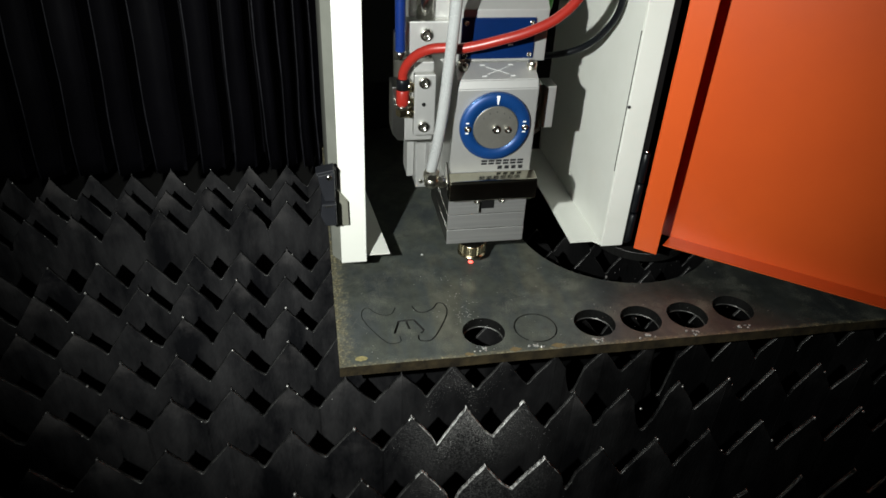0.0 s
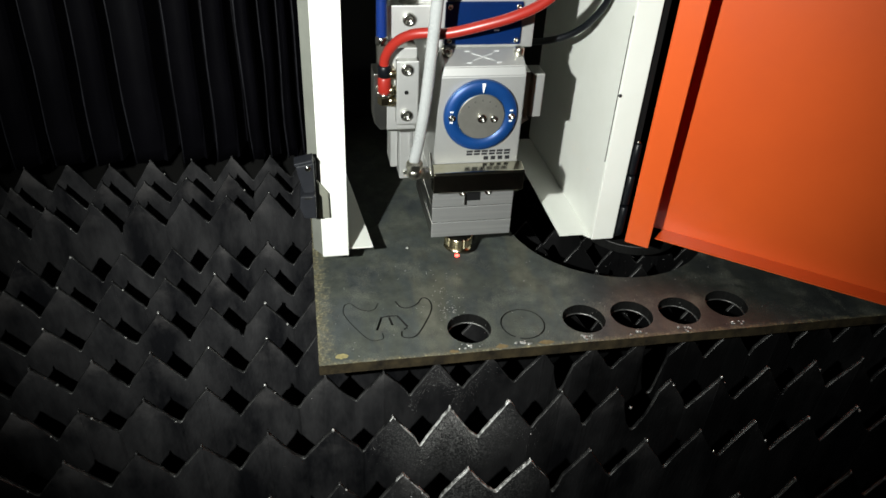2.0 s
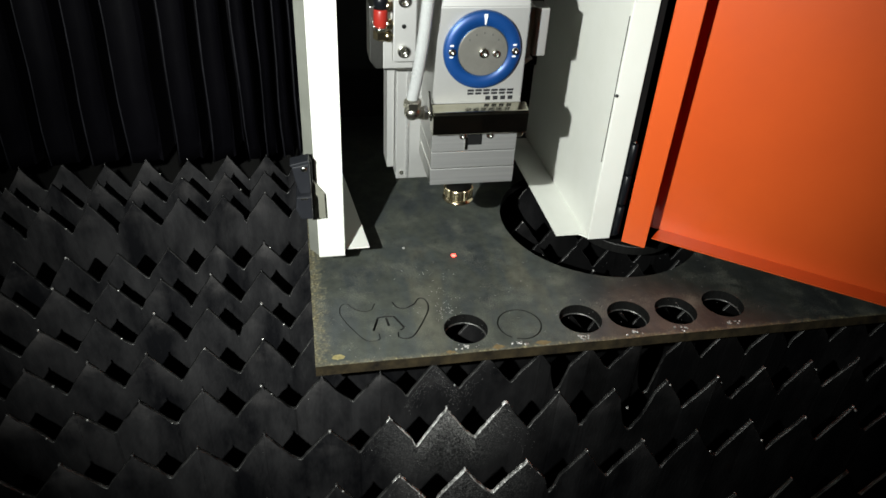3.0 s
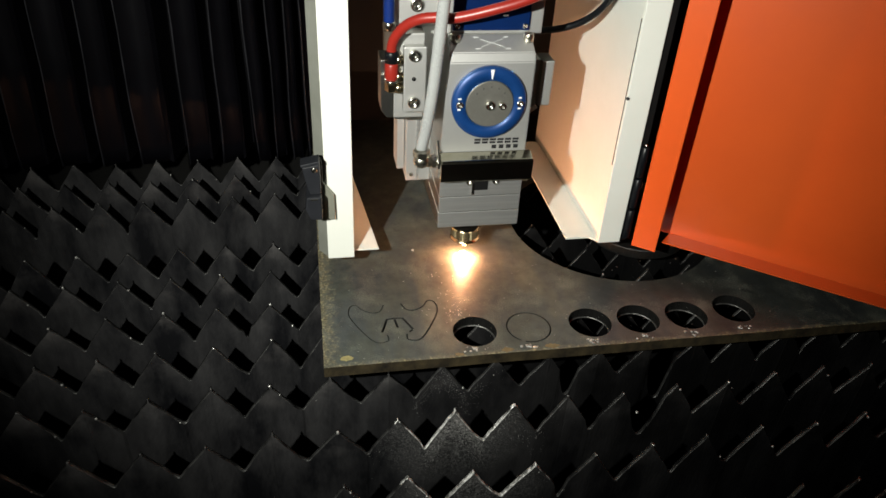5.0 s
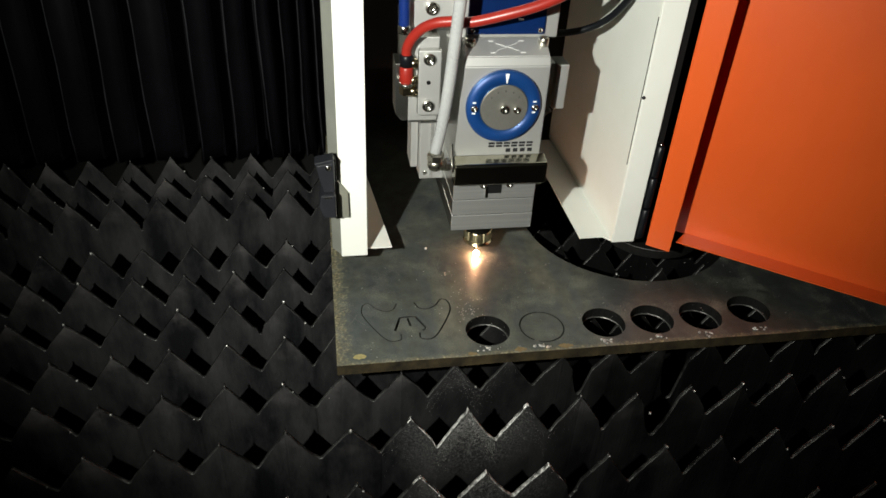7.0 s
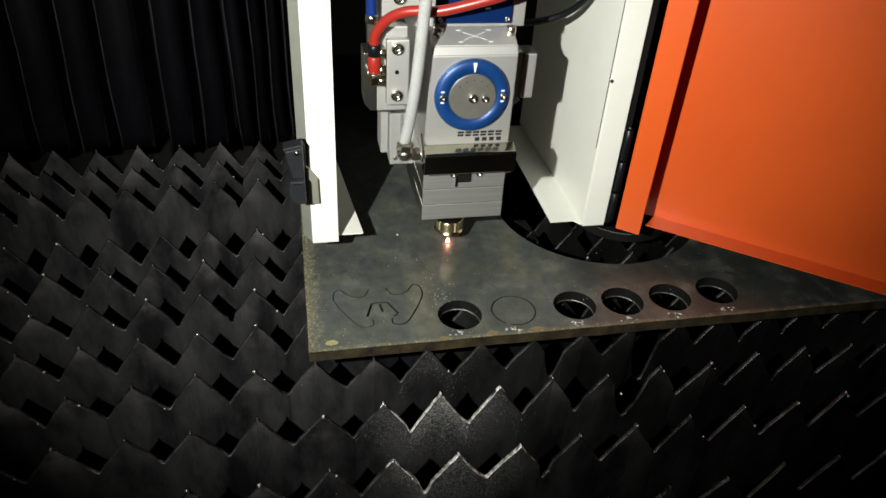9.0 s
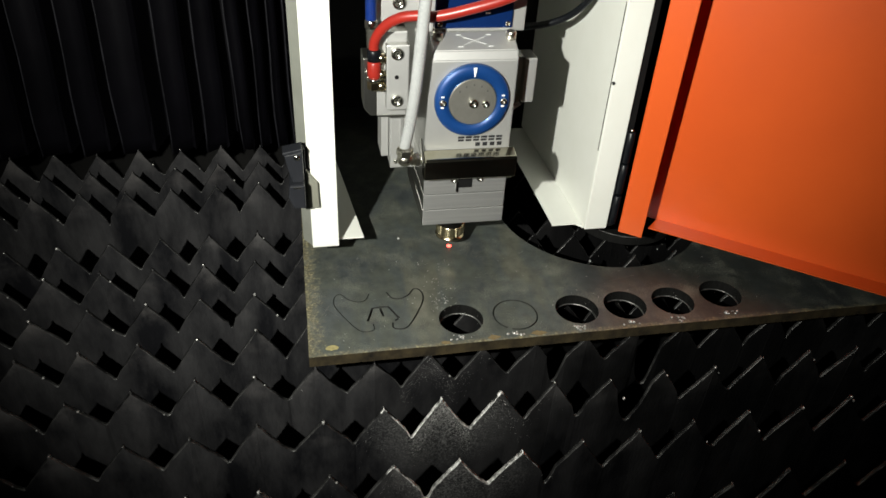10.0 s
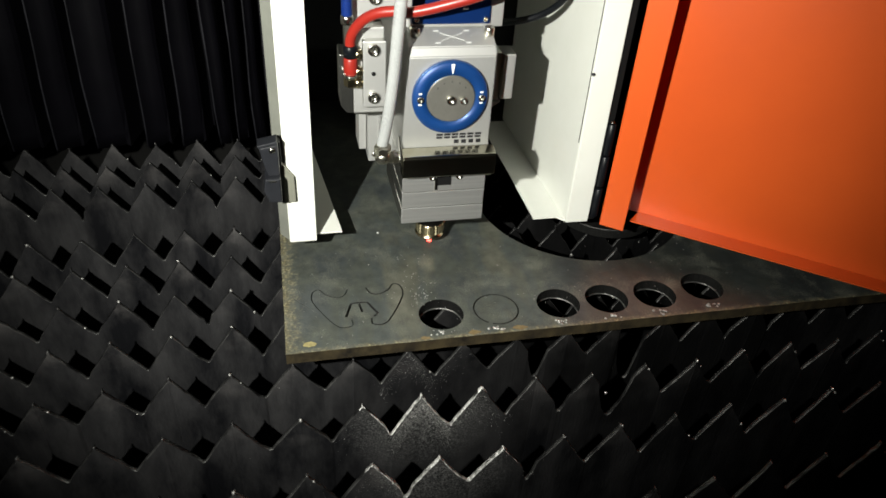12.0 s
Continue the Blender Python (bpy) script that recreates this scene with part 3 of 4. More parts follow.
def steel_sheet():
    loops = []
    outer = [(0, 0), (0.95, 0), (0.95, 0.62), (0, 0.62)]
    rnd = random.Random(5)
    edge = []
    for (ax, ay), (bx, by) in zip(outer, outer[1:] + outer[:1]):
        n = 60
        for i in range(n):
            s = i / n
            j = rnd.uniform(-0.0003, 0.0003) if i else 0
            edge.append((ax + (bx - ax) * s + (j if ax == bx else 0), ay + (by - ay) * s + (j if ay == by else 0)))
    loops.append(edge)
    for x in HOLES:
        loops.append(arc(x, 0.0325 if x < 0.4 else 0.037, HOLE_R, 0, 360, 48)[:-1])
    loops.append(arc(0.335, 0.205, 0.1155, 0, 360, 96)[:-1])
    loops.append(arc(0.200, 0.405, 0.090, 100, 460, 72)[:-1])
    # slot round a disc that still hangs on a small tab
    loops.append(ribbon(arc(0.192, 0.0325, 0.0207, -112, 236, 48), 0.0014))
    # symmetrical profile of a small part, cut with a fine slot
    half = [(0.009, 0.036), (0.0095, 0.028), (0.021, 0.028), (0.033, 0.046), (0.042, 0.066), (0.041, 0.079), (0.035, 0.082), (0.029, 0.074),
            (0.020, 0.069), (0.0125, 0.071), (0.0085, 0.080)]
    for side in (1, -1):
        loops.append(ribbon(smooth([(0.068 + side * x, y) for x, y in half], 5), 0.0014 if side > 0 else 0.0009))
    loops.append(ribbon([(0.0545, 0.0405), (0.0605, 0.0580), (0.0675, 0.0590), (0.0755, 0.0585), (0.0835, 0.0415), (0.0795, 0.0385)], 0.0022))
    loops.append([(0.0668, 0.0572), (0.0690, 0.0574), (0.0706, 0.0455), (0.0684, 0.0455)])
    slots = {(round(x, 5), round(y, 5)) for lp in loops[8:] for x, y in lp}
    bm = bmesh.new()
    edges = []
    for lp in loops:
        vs = [bm.verts.new((x, y, 0.0)) for x, y in lp]
        edges += [bm.edges.new((vs[i], vs[(i + 1) % len(vs)])) for i in range(len(vs))]
    bmesh.ops.triangle_fill(bm, use_beauty=True, use_dissolve=False, edges=edges, normal=(0, 0, 1))
    res = bmesh.ops.extrude_face_region(bm, geom=bm.faces[:])
    for v in (g for g in res["geom"] if isinstance(g, bmesh.types.BMVert)):
        v.co.z -= TH
    bm.normal_update()
    for f in bm.faces:
        if abs(f.normal.z) < 0.5 and all((round(v.co.x, 5), round(v.co.y, 5)) in slots for v in f.verts):
            f.material_index = 1
        elif abs(f.normal.z) < 0.5:
            c = f.calc_center_median()
            f.material_index = 2 if min(c.x, c.y, 0.95 - c.x, 0.62 - c.y) < 0.002 else 3
    ob = mesh_object("steel_sheet", bm, [PLATE, PAN, RIM, BORE])
    for x in HOLES:
        y = 0.0325 if x < 0.4 else 0.037
        part("burr", tube([(x + 0.0203 * math.cos(radians(a)), y + 0.0203 * math.sin(radians(a)), -TH + 0.0002) for a in range(0, 361, 15)], 0.00075, 6, 2, None, False), BURR, ob, "bright burr round a cut hole")
    rnd = random.Random(9)
    for x, y, length, turn in ((0.003, 0.080, 0.042, -50), (0.30, 0.07, 0.03, 12), (0.10, 0.115, 0.04, 70), (0.045, 0.10, 0.02, -15), (0.22, 0.085, 0.035, 24), (0.012, 0.05, 0.02, 62), (0.17, 0.062, 0.016, -35)):
        m = pose(x, y, 0, 0, 0, turn)
        part("scratch", box(0, length, -0.00016, 0.00016, -0.0004, 0.00012, 0, None, m), BURR, ob, "fine pale scratch")
    blot = [(0.0205 + 0.0065 * math.cos(a) * rnd.uniform(0.7, 1.15), 0.0095 + 0.0034 * math.sin(a) * rnd.uniform(0.7, 1.2)) for a in (radians(20 * k) for k in range(18))]
    for x, y, rx, ry in ((0.164, 0.0045, 0.0060, 0.0034), (0.207, 0.0048, 0.0075, 0.0030), (0.120, 0.0030, 0.0050, 0.0022)):
        stain = [(x + rx * math.cos(a) * rnd.uniform(0.6, 1.2), y + ry * math.sin(a) * rnd.uniform(0.6, 1.2)) for a in (radians(20 * k) for k in range(18))]
        part("rust_stain", prism(stain, "z", -0.0005, 0.00025), RUST, ob, "brown rust stain")
    part("paint_spot", prism(blot, "z", -0.0005, 0.0003), OCHRE, ob, "dried spot of ochre paint")
    tagged(ob, "dark steel sheet with round cut-outs and rusty edges on slats", "steel sheet")
    return ob


def cut_disc():
    bm = lathe([(0.0575, -TH), (0.058, -TH + 0.0006), (0.058, -0.0008), (0.0574, 0), (0.03, 0)], pose(0.366, 0.197, 0.001), 64)
    tagged(mesh_object("cut_disc", bm, BORE), "thick dark steel disc lying loose in a round cut-out", "steel disc")


def spatter():
    """Pale beads beside each pierced hole and flakes scattered over the sheet."""
    rnd = random.Random(11)
    bm = bmesh.new()
    for x in HOLES + [0.192]:
        for _ in range(9):
            r = rnd.uniform(0.0006, 0.0017)
            ball((x - 0.006 + rnd.gauss(0, 0.004), 0.0075 + rnd.gauss(0, 0.0018), r * 0.3), (r * 1.2, r, r * 0.6), bm, 1, 0.25, rnd)
    for _ in range(70):
        s = rnd.random() ** 2.2
        r = rnd.uniform(0.00018, 0.00055)
        ball((0.128 - 0.012 * s + rnd.gauss(0, 0.006), 0.055 + 0.075 * s + rnd.gauss(0, 0.006), r * 0.2), (r, r * 1.3, r * 0.4), bm, 1, 0.3, rnd)
    ball((0.100, 0.168, 0.0006), (0.0015, 0.0013, 0.0011), bm, 2, 0.1, rnd)
    for _ in range(130):
        r = rnd.uniform(0.00018, 0.0005)
        ball((rnd.uniform(0.005, 0.45), rnd.uniform(0.004, 0.14), r * 0.2), (r, r, r * 0.5), bm, 1, 0.3, rnd)
    tagged(mesh_object("spatter", bm, DROSS, None, "", True), "pale beads of metal spatter beside the cut holes", "metal spatter", kind="stuff")


# ---------------------------------------------------------------- bellows
def bellows():
    rnd = random.Random(3)
    base = thing("gantry_bellows", "black pleated fabric bellows hanging behind the slats", "bellows", at=(0, 0.46, -0.03))
    feet = [0.013, -0.007, -0.027, -0.049, -0.075, -0.115, -0.161, -0.221, -0.265, -0.317]
    while feet[-1] > -1.0:
        feet.append(feet[-1] - rnd.uniform(0.042, 0.058))
    steps = 14

    def fold(x, k, s):
        """The front edge of fold k at height s, a little wavy and leaning outwards towards its foot."""
        return x + 0.035 * min(0.0, x + 0.07) * (1 - s * 5) + 0.0012 * math.sin(9 * s + 2.1 * k) + 0.0006 * math.sin(31 * s + k)

    for k, (b, a) in enumerate(zip(feet, feet[1:])):
        d = rnd.uniform(0.020, 0.026)
        face, flare = rnd.uniform(0.55, 0.75), rnd.uniform(-0.004, 0.003)
        lip = 0.0022 / (b - a)
        across = [(0.0, -d + 0.001), (0.1 * lip, -d - 0.0010), (0.5 * lip, -d - 0.0018), (lip, -d - 0.0010), (1.2 * lip, -d + 0.0015), (0.35, -d * (0.5 + 0.5 * face)), (0.58, -d * face), (0.66, -d * face * 0.6), (0.82, 0.036), (0.86, 0.036), (1.0, -d + 0.001)]
        bm = bmesh.new()
        rows = []
        for i in range(steps + 1):
            s = (i / steps) ** 1.4
            x0, x1 = fold(a, k + 1, s), fold(b, k, s) - 0.0004
            low = flare * max(0.0, 1 - s * 14)
            rows.append([bm.verts.new((x0 + (x1 - x0) * u + low * (1 - u), w + 0.0015 * math.sin(7 * s + k) + (0.006 * max(0.0, 1 - s * 12) if u < 0.6 else 0), 0.78 * s + (rnd.uniform(-0.003, 0.003) if i == 0 else 0)))
                         for u, w in across])
        back = [[bm.verts.new((v.co.x, v.co.y + 0.0016, v.co.z)) for v in r] for r in (rows[0], rows[-1])]
        for lo, hi in zip(rows, rows[1:]):
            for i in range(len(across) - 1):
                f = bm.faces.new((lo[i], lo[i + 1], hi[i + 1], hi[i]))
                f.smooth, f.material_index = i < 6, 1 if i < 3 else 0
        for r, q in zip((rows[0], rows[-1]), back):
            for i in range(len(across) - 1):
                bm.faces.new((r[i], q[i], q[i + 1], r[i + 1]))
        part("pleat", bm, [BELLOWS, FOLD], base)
    bm = box(-1.0, 1.2, 0.040, 0.048, 0.0, 0.78)
    part("backing", bm, DARK, base, "black backing sheet")


# ---------------------------------------------------------------- white cover with its orange door
CB = 0.030     # lower edge of the cover
TOP = 0.62


def head_cover():
    c = thing("head_cover", "white powder-coated sheet cover round the cutting head, front open", "machine cover", at=(0, 0, 0))
    # left side: front flange, outer wall, lip at the foot
    bm = box(0.0100, 0.0352, 0.1200, 0.1225, CB, TOP, 0.0008)
    part("front_flange", bm, WHITE, c)
    bm = prism([(0.0100, 0.1222), (0.0016, 0.134), (0.0016, 0.40), (0.0040, 0.40), (0.0040, 0.135), (0.0124, 0.1228)], "z", CB + 0.001, TOP)
    part("side_wall", bm, TRIM, c, "grey edge trim")
    bm = box(0.0330, 0.0352, 0.1226, 0.36, CB + 0.001, TOP, 0.0)
    part("inner_wall", bm, WHITE, c)
    bm = prism([(0.0353, 0.1310), (0.0600, 0.1310), (0.0395, 0.3220), (0.0353, 0.3220)], "z", CB, CB + 0.0016)
    part("foot_lip", bm, WHITE, c)
    # right side
    bm = box(0.2865, 0.3105, 0.1200, 0.1225, CB, TOP, 0.0008)
    part("front_flange", bm, WHITE, c)
    bm = box(0.2865, 0.2888, 0.1226, 0.36, CB + 0.001, TOP, 0.0)
    part("inner_wall", bm, WHITE, c)
    bm = box(0.3082, 0.3105, 0.1226, 0.40, CB + 0.001, TOP, 0.0)
    part("side_wall", bm, WHITE, c)
    bm = prism([(0.2552, 0.1300), (0.2800, 0.1300), (0.2864, 0.1226), (0.2864, 0.352), (0.2552, 0.352)], "z", CB, CB + 0.0016)
    part("foot_lip", bm, WHITE, c)
    bm = box(0.28580, 0.28645, 0.1226, 0.1232, 0.12, 0.262)
    part("seam", bm, INK, c, "dark seam along the folded edge")
    part("grommet", lathe([(0.0016, 0), (0.0016, 0.001), (0.001, 0.0014)], facing(0.2868, 0.1199, 0.190), 16), INK, c, "small black plug")
    bm = box(0.0353, 0.2864, 0.3525, 0.3560, CB + 0.10, TOP)
    part("back_panel", bm, DARK, c, "black back panel")
    bm = box(0.0016, 0.3105, 0.1230, 0.40, TOP + 0.0005, TOP + 0.003)
    part("top_panel", bm, WHITE, c)


LATCH = material("satin_black_plastic", (0.012, 0.013, 0.016), 0.36, 0.0, (0.018, 0.019, 0.023), 60, 900, 0.1)


def cover_latch():
    l = thing("toggle_latch", "black plastic toggle latch on the white cover's edge", "latch", at=(0, 0, 0))
    part("base", box(-0.0040, 0.0082, 0.1130, 0.1225, 0.090, 0.140, 0.0008), LATCH, l)
    side = [(0.0064, 0.1430), (-0.0094, 0.1400), (-0.0086, 0.1360), (-0.0078, 0.1310), (-0.0068, 0.1260), (-0.0052, 0.1190), (-0.0034, 0.1128), (0.0064, 0.1128)]
    part("body", prism(side, "y", 0.1030, 0.1225, 0.0014), LATCH, l)
    part("cap", prism([(0.0060, 0.1468), (-0.0106, 0.1432), (-0.0098, 0.1406), (0.0060, 0.1436)], "y", 0.1012, 0.1150, 0.0007), LATCH, l)
    low = [(0.0066, 0.1122), (-0.0066, 0.1122), (-0.0083, 0.1000), (-0.0040, 0.0888), (0.0066, 0.0884)]
    part("lever", prism(low, "y", 0.0985, 0.1200, 0.0014), LATCH, l)
    part("pin", lathe([(0.0027, 0), (0.0027, 0.0010), (0.0014, 0.0016)], facing(0.0014, 0.1029, 0.1378), 20), CHROME, l, "bright steel pin", True)
    bm = box(-0.0032, 0.0032, 0.0978, 0.0990, 0.1096, 0.1109, 0.0003)
    part("trim", bm, CHROME, l, "thin bright metal strip")
    bm = prism([(0.0083, 0.118), (0.0180, 0.104), (0.0185, 0.078), (0.0083, 0.078)], "y", 0.1150, 0.1198, 0.0006)
    part("catch_plate", bm, material("grey_zinc", (0.28, 0.28, 0.23), 0.5, 0.4), l, "dull zinc catch plate")


DOOR = Matrix.Translation((0.3205, 0.1122, 0)) @ Matrix.Rotation(radians(-37.3), 4, "Z")


DEPTH = 0.0425   # of the door's folded rim


def cover_door():
    """An open sheet-metal tray: local x runs away from the hinge, local -y faces the viewer."""
    d = thing("cover_door", "orange powder-coated sheet-metal door swung open on its hinge", "door")
    d.matrix_world = DOOR
    z0 = CB + 0.001
    part("hinge_flange", box(0.0, 0.0245, -0.0010, 0.0010, z0, TOP, 0.0006), ORANGE, d)
    part("hinge_side", box(0.0, 0.0016, 0.0012, DEPTH - 0.0002, z0, TOP, 0.0), ORANGE, d)
    part("panel", box(0.0018, 0.335, DEPTH, DEPTH + 0.002, z0, TOP, 0.0005), ORANGE, d)
    part("foot_flange", prism([(0.0262, 0.0205), (0.3330, 0.0225), (0.3330, DEPTH - 0.0002), (0.0300, DEPTH - 0.0002)], "z", z0, z0 + 0.0012, 0.0003), ORANGE, d)
    part("outer_flange", box(0.31, 0.335, 0.0000, 0.0010, z0, TOP, 0.0006), ORANGE, d)
    part("outer_side", box(0.3332, 0.335, 0.0012, DEPTH - 0.0002, z0 + 0.003, TOP, 0.0), ORANGE, d)


def door_hinge():
    h = thing("door_hinge", "black steel barrel hinge between the white cover and the orange door", "hinge")
    part("leaf", box(0.3107, 0.3190, 0.1235, 0.1265, CB, TOP - 0.02, 0.0006), DARK, h)
    for z in (0.036, 0.072, 0.107):
        part("knuckle", lathe([(0.0034, 0), (0.0040, 0.0006), (0.0040, 0.0325), (0.0034, 0.033)], pose(0.3160, 0.1205, z), 20), PLASTIC, h, "", True)
    part("pin", lathe([(0.0018, 0), (0.0020, 0.001), (0.0012, 0.0024)], pose(0.3160, 0.1205, 0.1402), 16), CHROME, h, "bright pin end", True)


def z_axis_rail():
    r = thing("z_axis_rail", "silver aluminium slide profile behind the cutting head", "linear rail")
    part("profile", box(0.082, 0.0890, 0.172, 0.20, 0.098, TOP, 0.0008), ALU, r)
    part("rail", box(0.0898, 0.128, 0.162, 0.185, 0.090, TOP, 0.0008), ALU, r)
    part("groove", box(0.0990, 0.1015, 0.1605, 0.1618, 0.092, TOP), MILLED, r)
    part("screw", lathe([(0.0022, 0), (0.0022, 0.001), (0.0012, 0.0014)], facing(0.0950, 0.1619, 0.097), 16), CHROME, r, "small bright screw", True)
    part("carriage_plate", box(0.09, 0.215, 0.2005, 0.215, 0.11, TOP, 0.001), MILLED, r)


# ---------------------------------------------------------------- laser head
AX, AY = 0.151, 0.1485


def laser_head():
    h = thing("laser_head", "silver laser cutting head with a blue focus ring and short nozzle", "laser head", at=(0, 0, 0))
    yf = 0.100
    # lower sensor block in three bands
    part("sensor_block", shade_sides(box(0.1125, 0.1900, yf, 0.196, 0.0590, 0.0752, 0.0006)), [MILLED, SIDE], h)
    part("sensor_block", shade_sides(box(0.1127, 0.1898, yf + 0.0004, 0.196, 0.0757, 0.0916, 0.0006)), [MILLED, SIDE], h)
    up = part("sensor_block", shade_sides(box(0.1127, 0.1898, yf + 0.0004, 0.196, 0.0921, 0.118, 0.0006)), [MILLED, SIDE], h)
    part("recess", box(0.1440, 0.1575, yf - 0.0006, yf + 0.0002, 0.0985, 0.114, 0.0002), DARK, up, "black rectangular recess")
    part("tab", box(0.1425, 0.1450, yf - 0.0008, yf, 0.094, 0.106, 0.0002), CHROME, up)
    for x in (0.1395, 0.1640):
        socket_screw(up, x, yf + 0.0002, 0.1080, 0.0030)
    part("side_knob", lathe([(0.0028, 0), (0.0028, 0.005), (0.004, 0.0055), (0.004, 0.009), (0.003, 0.010)], pose(0.190, 0.118, 0.1000, 0, 90, 0), 18), SATIN, h, "small bright side knob", True)
    part("neck", shade_sides(box(0.1129, 0.1896, yf + 0.0012, 0.196, 0.1182, 0.1388, 0.0004)), [ALU, SIDE], h)
    # polished drawer front, tilted towards the floor
    bm = prism([(0.0997, 0.1385), (0.0872, 0.1358), (0.0855, 0.1338), (0.0862, 0.1160), (0.0875, 0.1148), (0.0997, 0.1148)], "x", 0.1105, 0.1935, 0.0007)
    part("lens_drawer", bm, POLISHED, h, "polished steel drawer front")
    bm = prism([(0.1005, 0.150), (0.0875, 0.134), (0.0885, 0.128), (0.1005, 0.128)], "x", 0.1080, 0.1098, 0.0003)
    part("drawer_fin", bm, CHROME, h)
    # main body: slightly narrower at the top, sloped shoulder
    own = bmesh.new()
    ring = []
    for z, xl, xr, y in ((0.1390, 0.1115, 0.1890, yf), (0.2195, 0.1150, 0.1890, yf), (0.2270, 0.1155, 0.1885, yf + 0.003), (0.2360, 0.1170, 0.1885, yf + 0.022)):
        ring.append([own.verts.new(p) for p in ((xl, y, z), (xr, y, z), (xr, 0.196, z), (xl, 0.196, z))])
    for a, b in zip(ring, ring[1:]):
        for i in range(4):
            own.faces.new((a[i], a[(i + 1) % 4], b[(i + 1) % 4], b[i]))
    own.faces.new(ring[0][::-1])
    own.faces.new(ring[-1])
    bmesh.ops.recalc_face_normals(own, faces=own.faces)
    bmesh.ops.bevel(own, geom=own.edges[:], offset=0.0008, segments=2, affect="EDGES")
    body = part("body", shade_sides(own), [ALU, SIDE], h)
    # shoulder print: a thin cross with short bars at its ends
    slope = math.degrees(math.atan2(0.009, 0.019))
    for sx, ang in ((1, 24), (-1, -24)):
        m = pose(0.1530, yf + 0.0126, 0.23185, slope, 0, 0) @ pose(0, 0, 0, 0, 0, ang)
        part("print_line", box(-0.0105, 0.0105, -0.00018, 0.00018, 0, 0.0002, 0, None, m), ETCH, body)
    for dx in (-1, 1):
        for dy in (-1, 1):
            m = pose(0.1530, yf + 0.0126, 0.23185, slope, 0, 0) @ Matrix.Translation((dx * 0.0128, dy * 0.0066, 0))
            part("print_bar", box(-0.0022, 0.0022, -0.0005, 0.0005, 0, 0.0002, 0, None, m), ETCH, body)
    for x in (0.1225, 0.1850):
        m = pose(x, yf + 0.0165, 0.2325)
        part("bolt", lathe([(0.0044, -0.002), (0.0044, 0.0052), (0.0038, 0.0060), (0.0022, 0.0060), (0.0020, 0.0030), (0.0006, 0.0030)], m, 24), SATIN, body, "bright steel bolt", True)
    # focus ring
    m = facing(AX, yf + 0.0002, 0.1850)
    ringo = part("focus_ring", lathe([(0.0325, 0), (0.0325, 0.0030), (0.0312, 0.0050), (0.0212, 0.0056), (0.0208, 0.0036), (0.02, 0.0034)], m, 72), BLUE, h, "blue anodised focus ring", True)
    for r, o in ((0.0320, 0.0036), (0.0212, 0.0056)):
        part("ring_edge", tube([tuple(m @ Vector((r * math.cos(radians(a)), r * math.sin(radians(a)), o))) for a in range(0, 361, 10)], 0.00020, 6, 2, None, False), EDGE, ringo, "thin pale line painting the chamfer's highlight", True)
    dial = part("dial", lathe([(0.0206, 0.0036), (0.0206, 0.0052), (0.0200, 0.0058), (0.010, 0.0058)], m, 64), DIAL, ringo, "grey metal dial", False)
    socket_screw(dial, AX, yf - 0.0055, 0.1845, 0.0040)
    socket_screw(dial, AX + 0.0105, yf - 0.0055, 0.1838, 0.0030)
    for x in (AX - 0.0262, AX + 0.0262):
        socket_screw(ringo, x, yf - 0.0050, 0.1855, 0.0029)
        for k in (-1, 1):
            part("print_bar", box(x - 0.0014, x + 0.0014, yf - 0.0056, yf - 0.0050, 0.1855 + k * 0.0048 - 0.0006, 0.1855 + k * 0.0048 + 0.0006), PALE, ringo)
    part("pointer", prism([(AX - 0.0015, 0.2155), (AX + 0.0015, 0.2155), (AX + 0.0003, 0.2075), (AX - 0.0003, 0.2075)], "y", yf - 0.0062, yf - 0.0050), PALE, ringo, "white pointer mark")
    for k in range(5):
        a = radians(40 + 25 * k)
        x, z = AX + 0.0155 * math.cos(a), 0.185 + 0.0155 * math.sin(a)
        part("print_bar", box(x - 0.0007, x + 0.0007, yf - 0.0059, yf - 0.0057, z - 0.0009, z + 0.0009), FAINT, dial)
    # maker's mark as plain bars
    for k in range(6):
        x = 0.1415 + k * 0.0069
        for z, w in ((0.1468, 0.0052), (0.1496, 0.0056)):
            part("mark_bar", box(x, x + w, yf - 0.0004, yf + 0.0001, z - 0.0009, z + 0.0009), INK, body, "black printed bar")
    for k in range(4):
        x = 0.1575 + k * 0.0066
        part("mark_bar", box(x, x + 0.0042, yf - 0.0004, yf + 0.0001, 0.1408, 0.1442), INK, body, "black printed square")
    # upper housing with blue plate and sloped cap
    own = prism([(0.1245, 0.2355), (0.1245, 0.2815), (0.138, 0.2935), (0.196, 0.2935), (0.196, 0.2355)], "x", 0.1165, 0.1985, 0.001)
    upper = part("collimator_housing", shade_sides(own), [ALU, SIDE], h)
    own = box(0.1205, 0.1865, 0.1215, 0.1243, 0.2390, 0.2750, 0.0012)
    bp = part("blue_plate", own, BLUE_DARK, upper, "blue anodised cover plate")
    for x in (0.1245, 0.1825):
        for z in (0.2430, 0.2710):
            socket_screw(bp, x, 0.1215, z, 0.0022, depth=0.0015)
    for x in (0.1480, 0.1650):
        part("print_bar", box(x - 0.0022, x + 0.0022, 0.1210, 0.1215, 0.2510, 0.2525), PALE, bp)
    part("cap", box(0.124, 0.188, 0.143, 0.192, 0.2940, 0.330, 0.002), MILLED, upper)
    # right bracket
    part("bracket", shade_sides(box(0.2045, 0.2155, 0.1280, 0.1500, 0.1680, 0.2095, 0.0009)), [ALU, SIDE], h)
    part("bracket_link", box(0.1892, 0.2043, 0.1340, 0.175, 0.165, 0.2090, 0.0006), ALU, h)
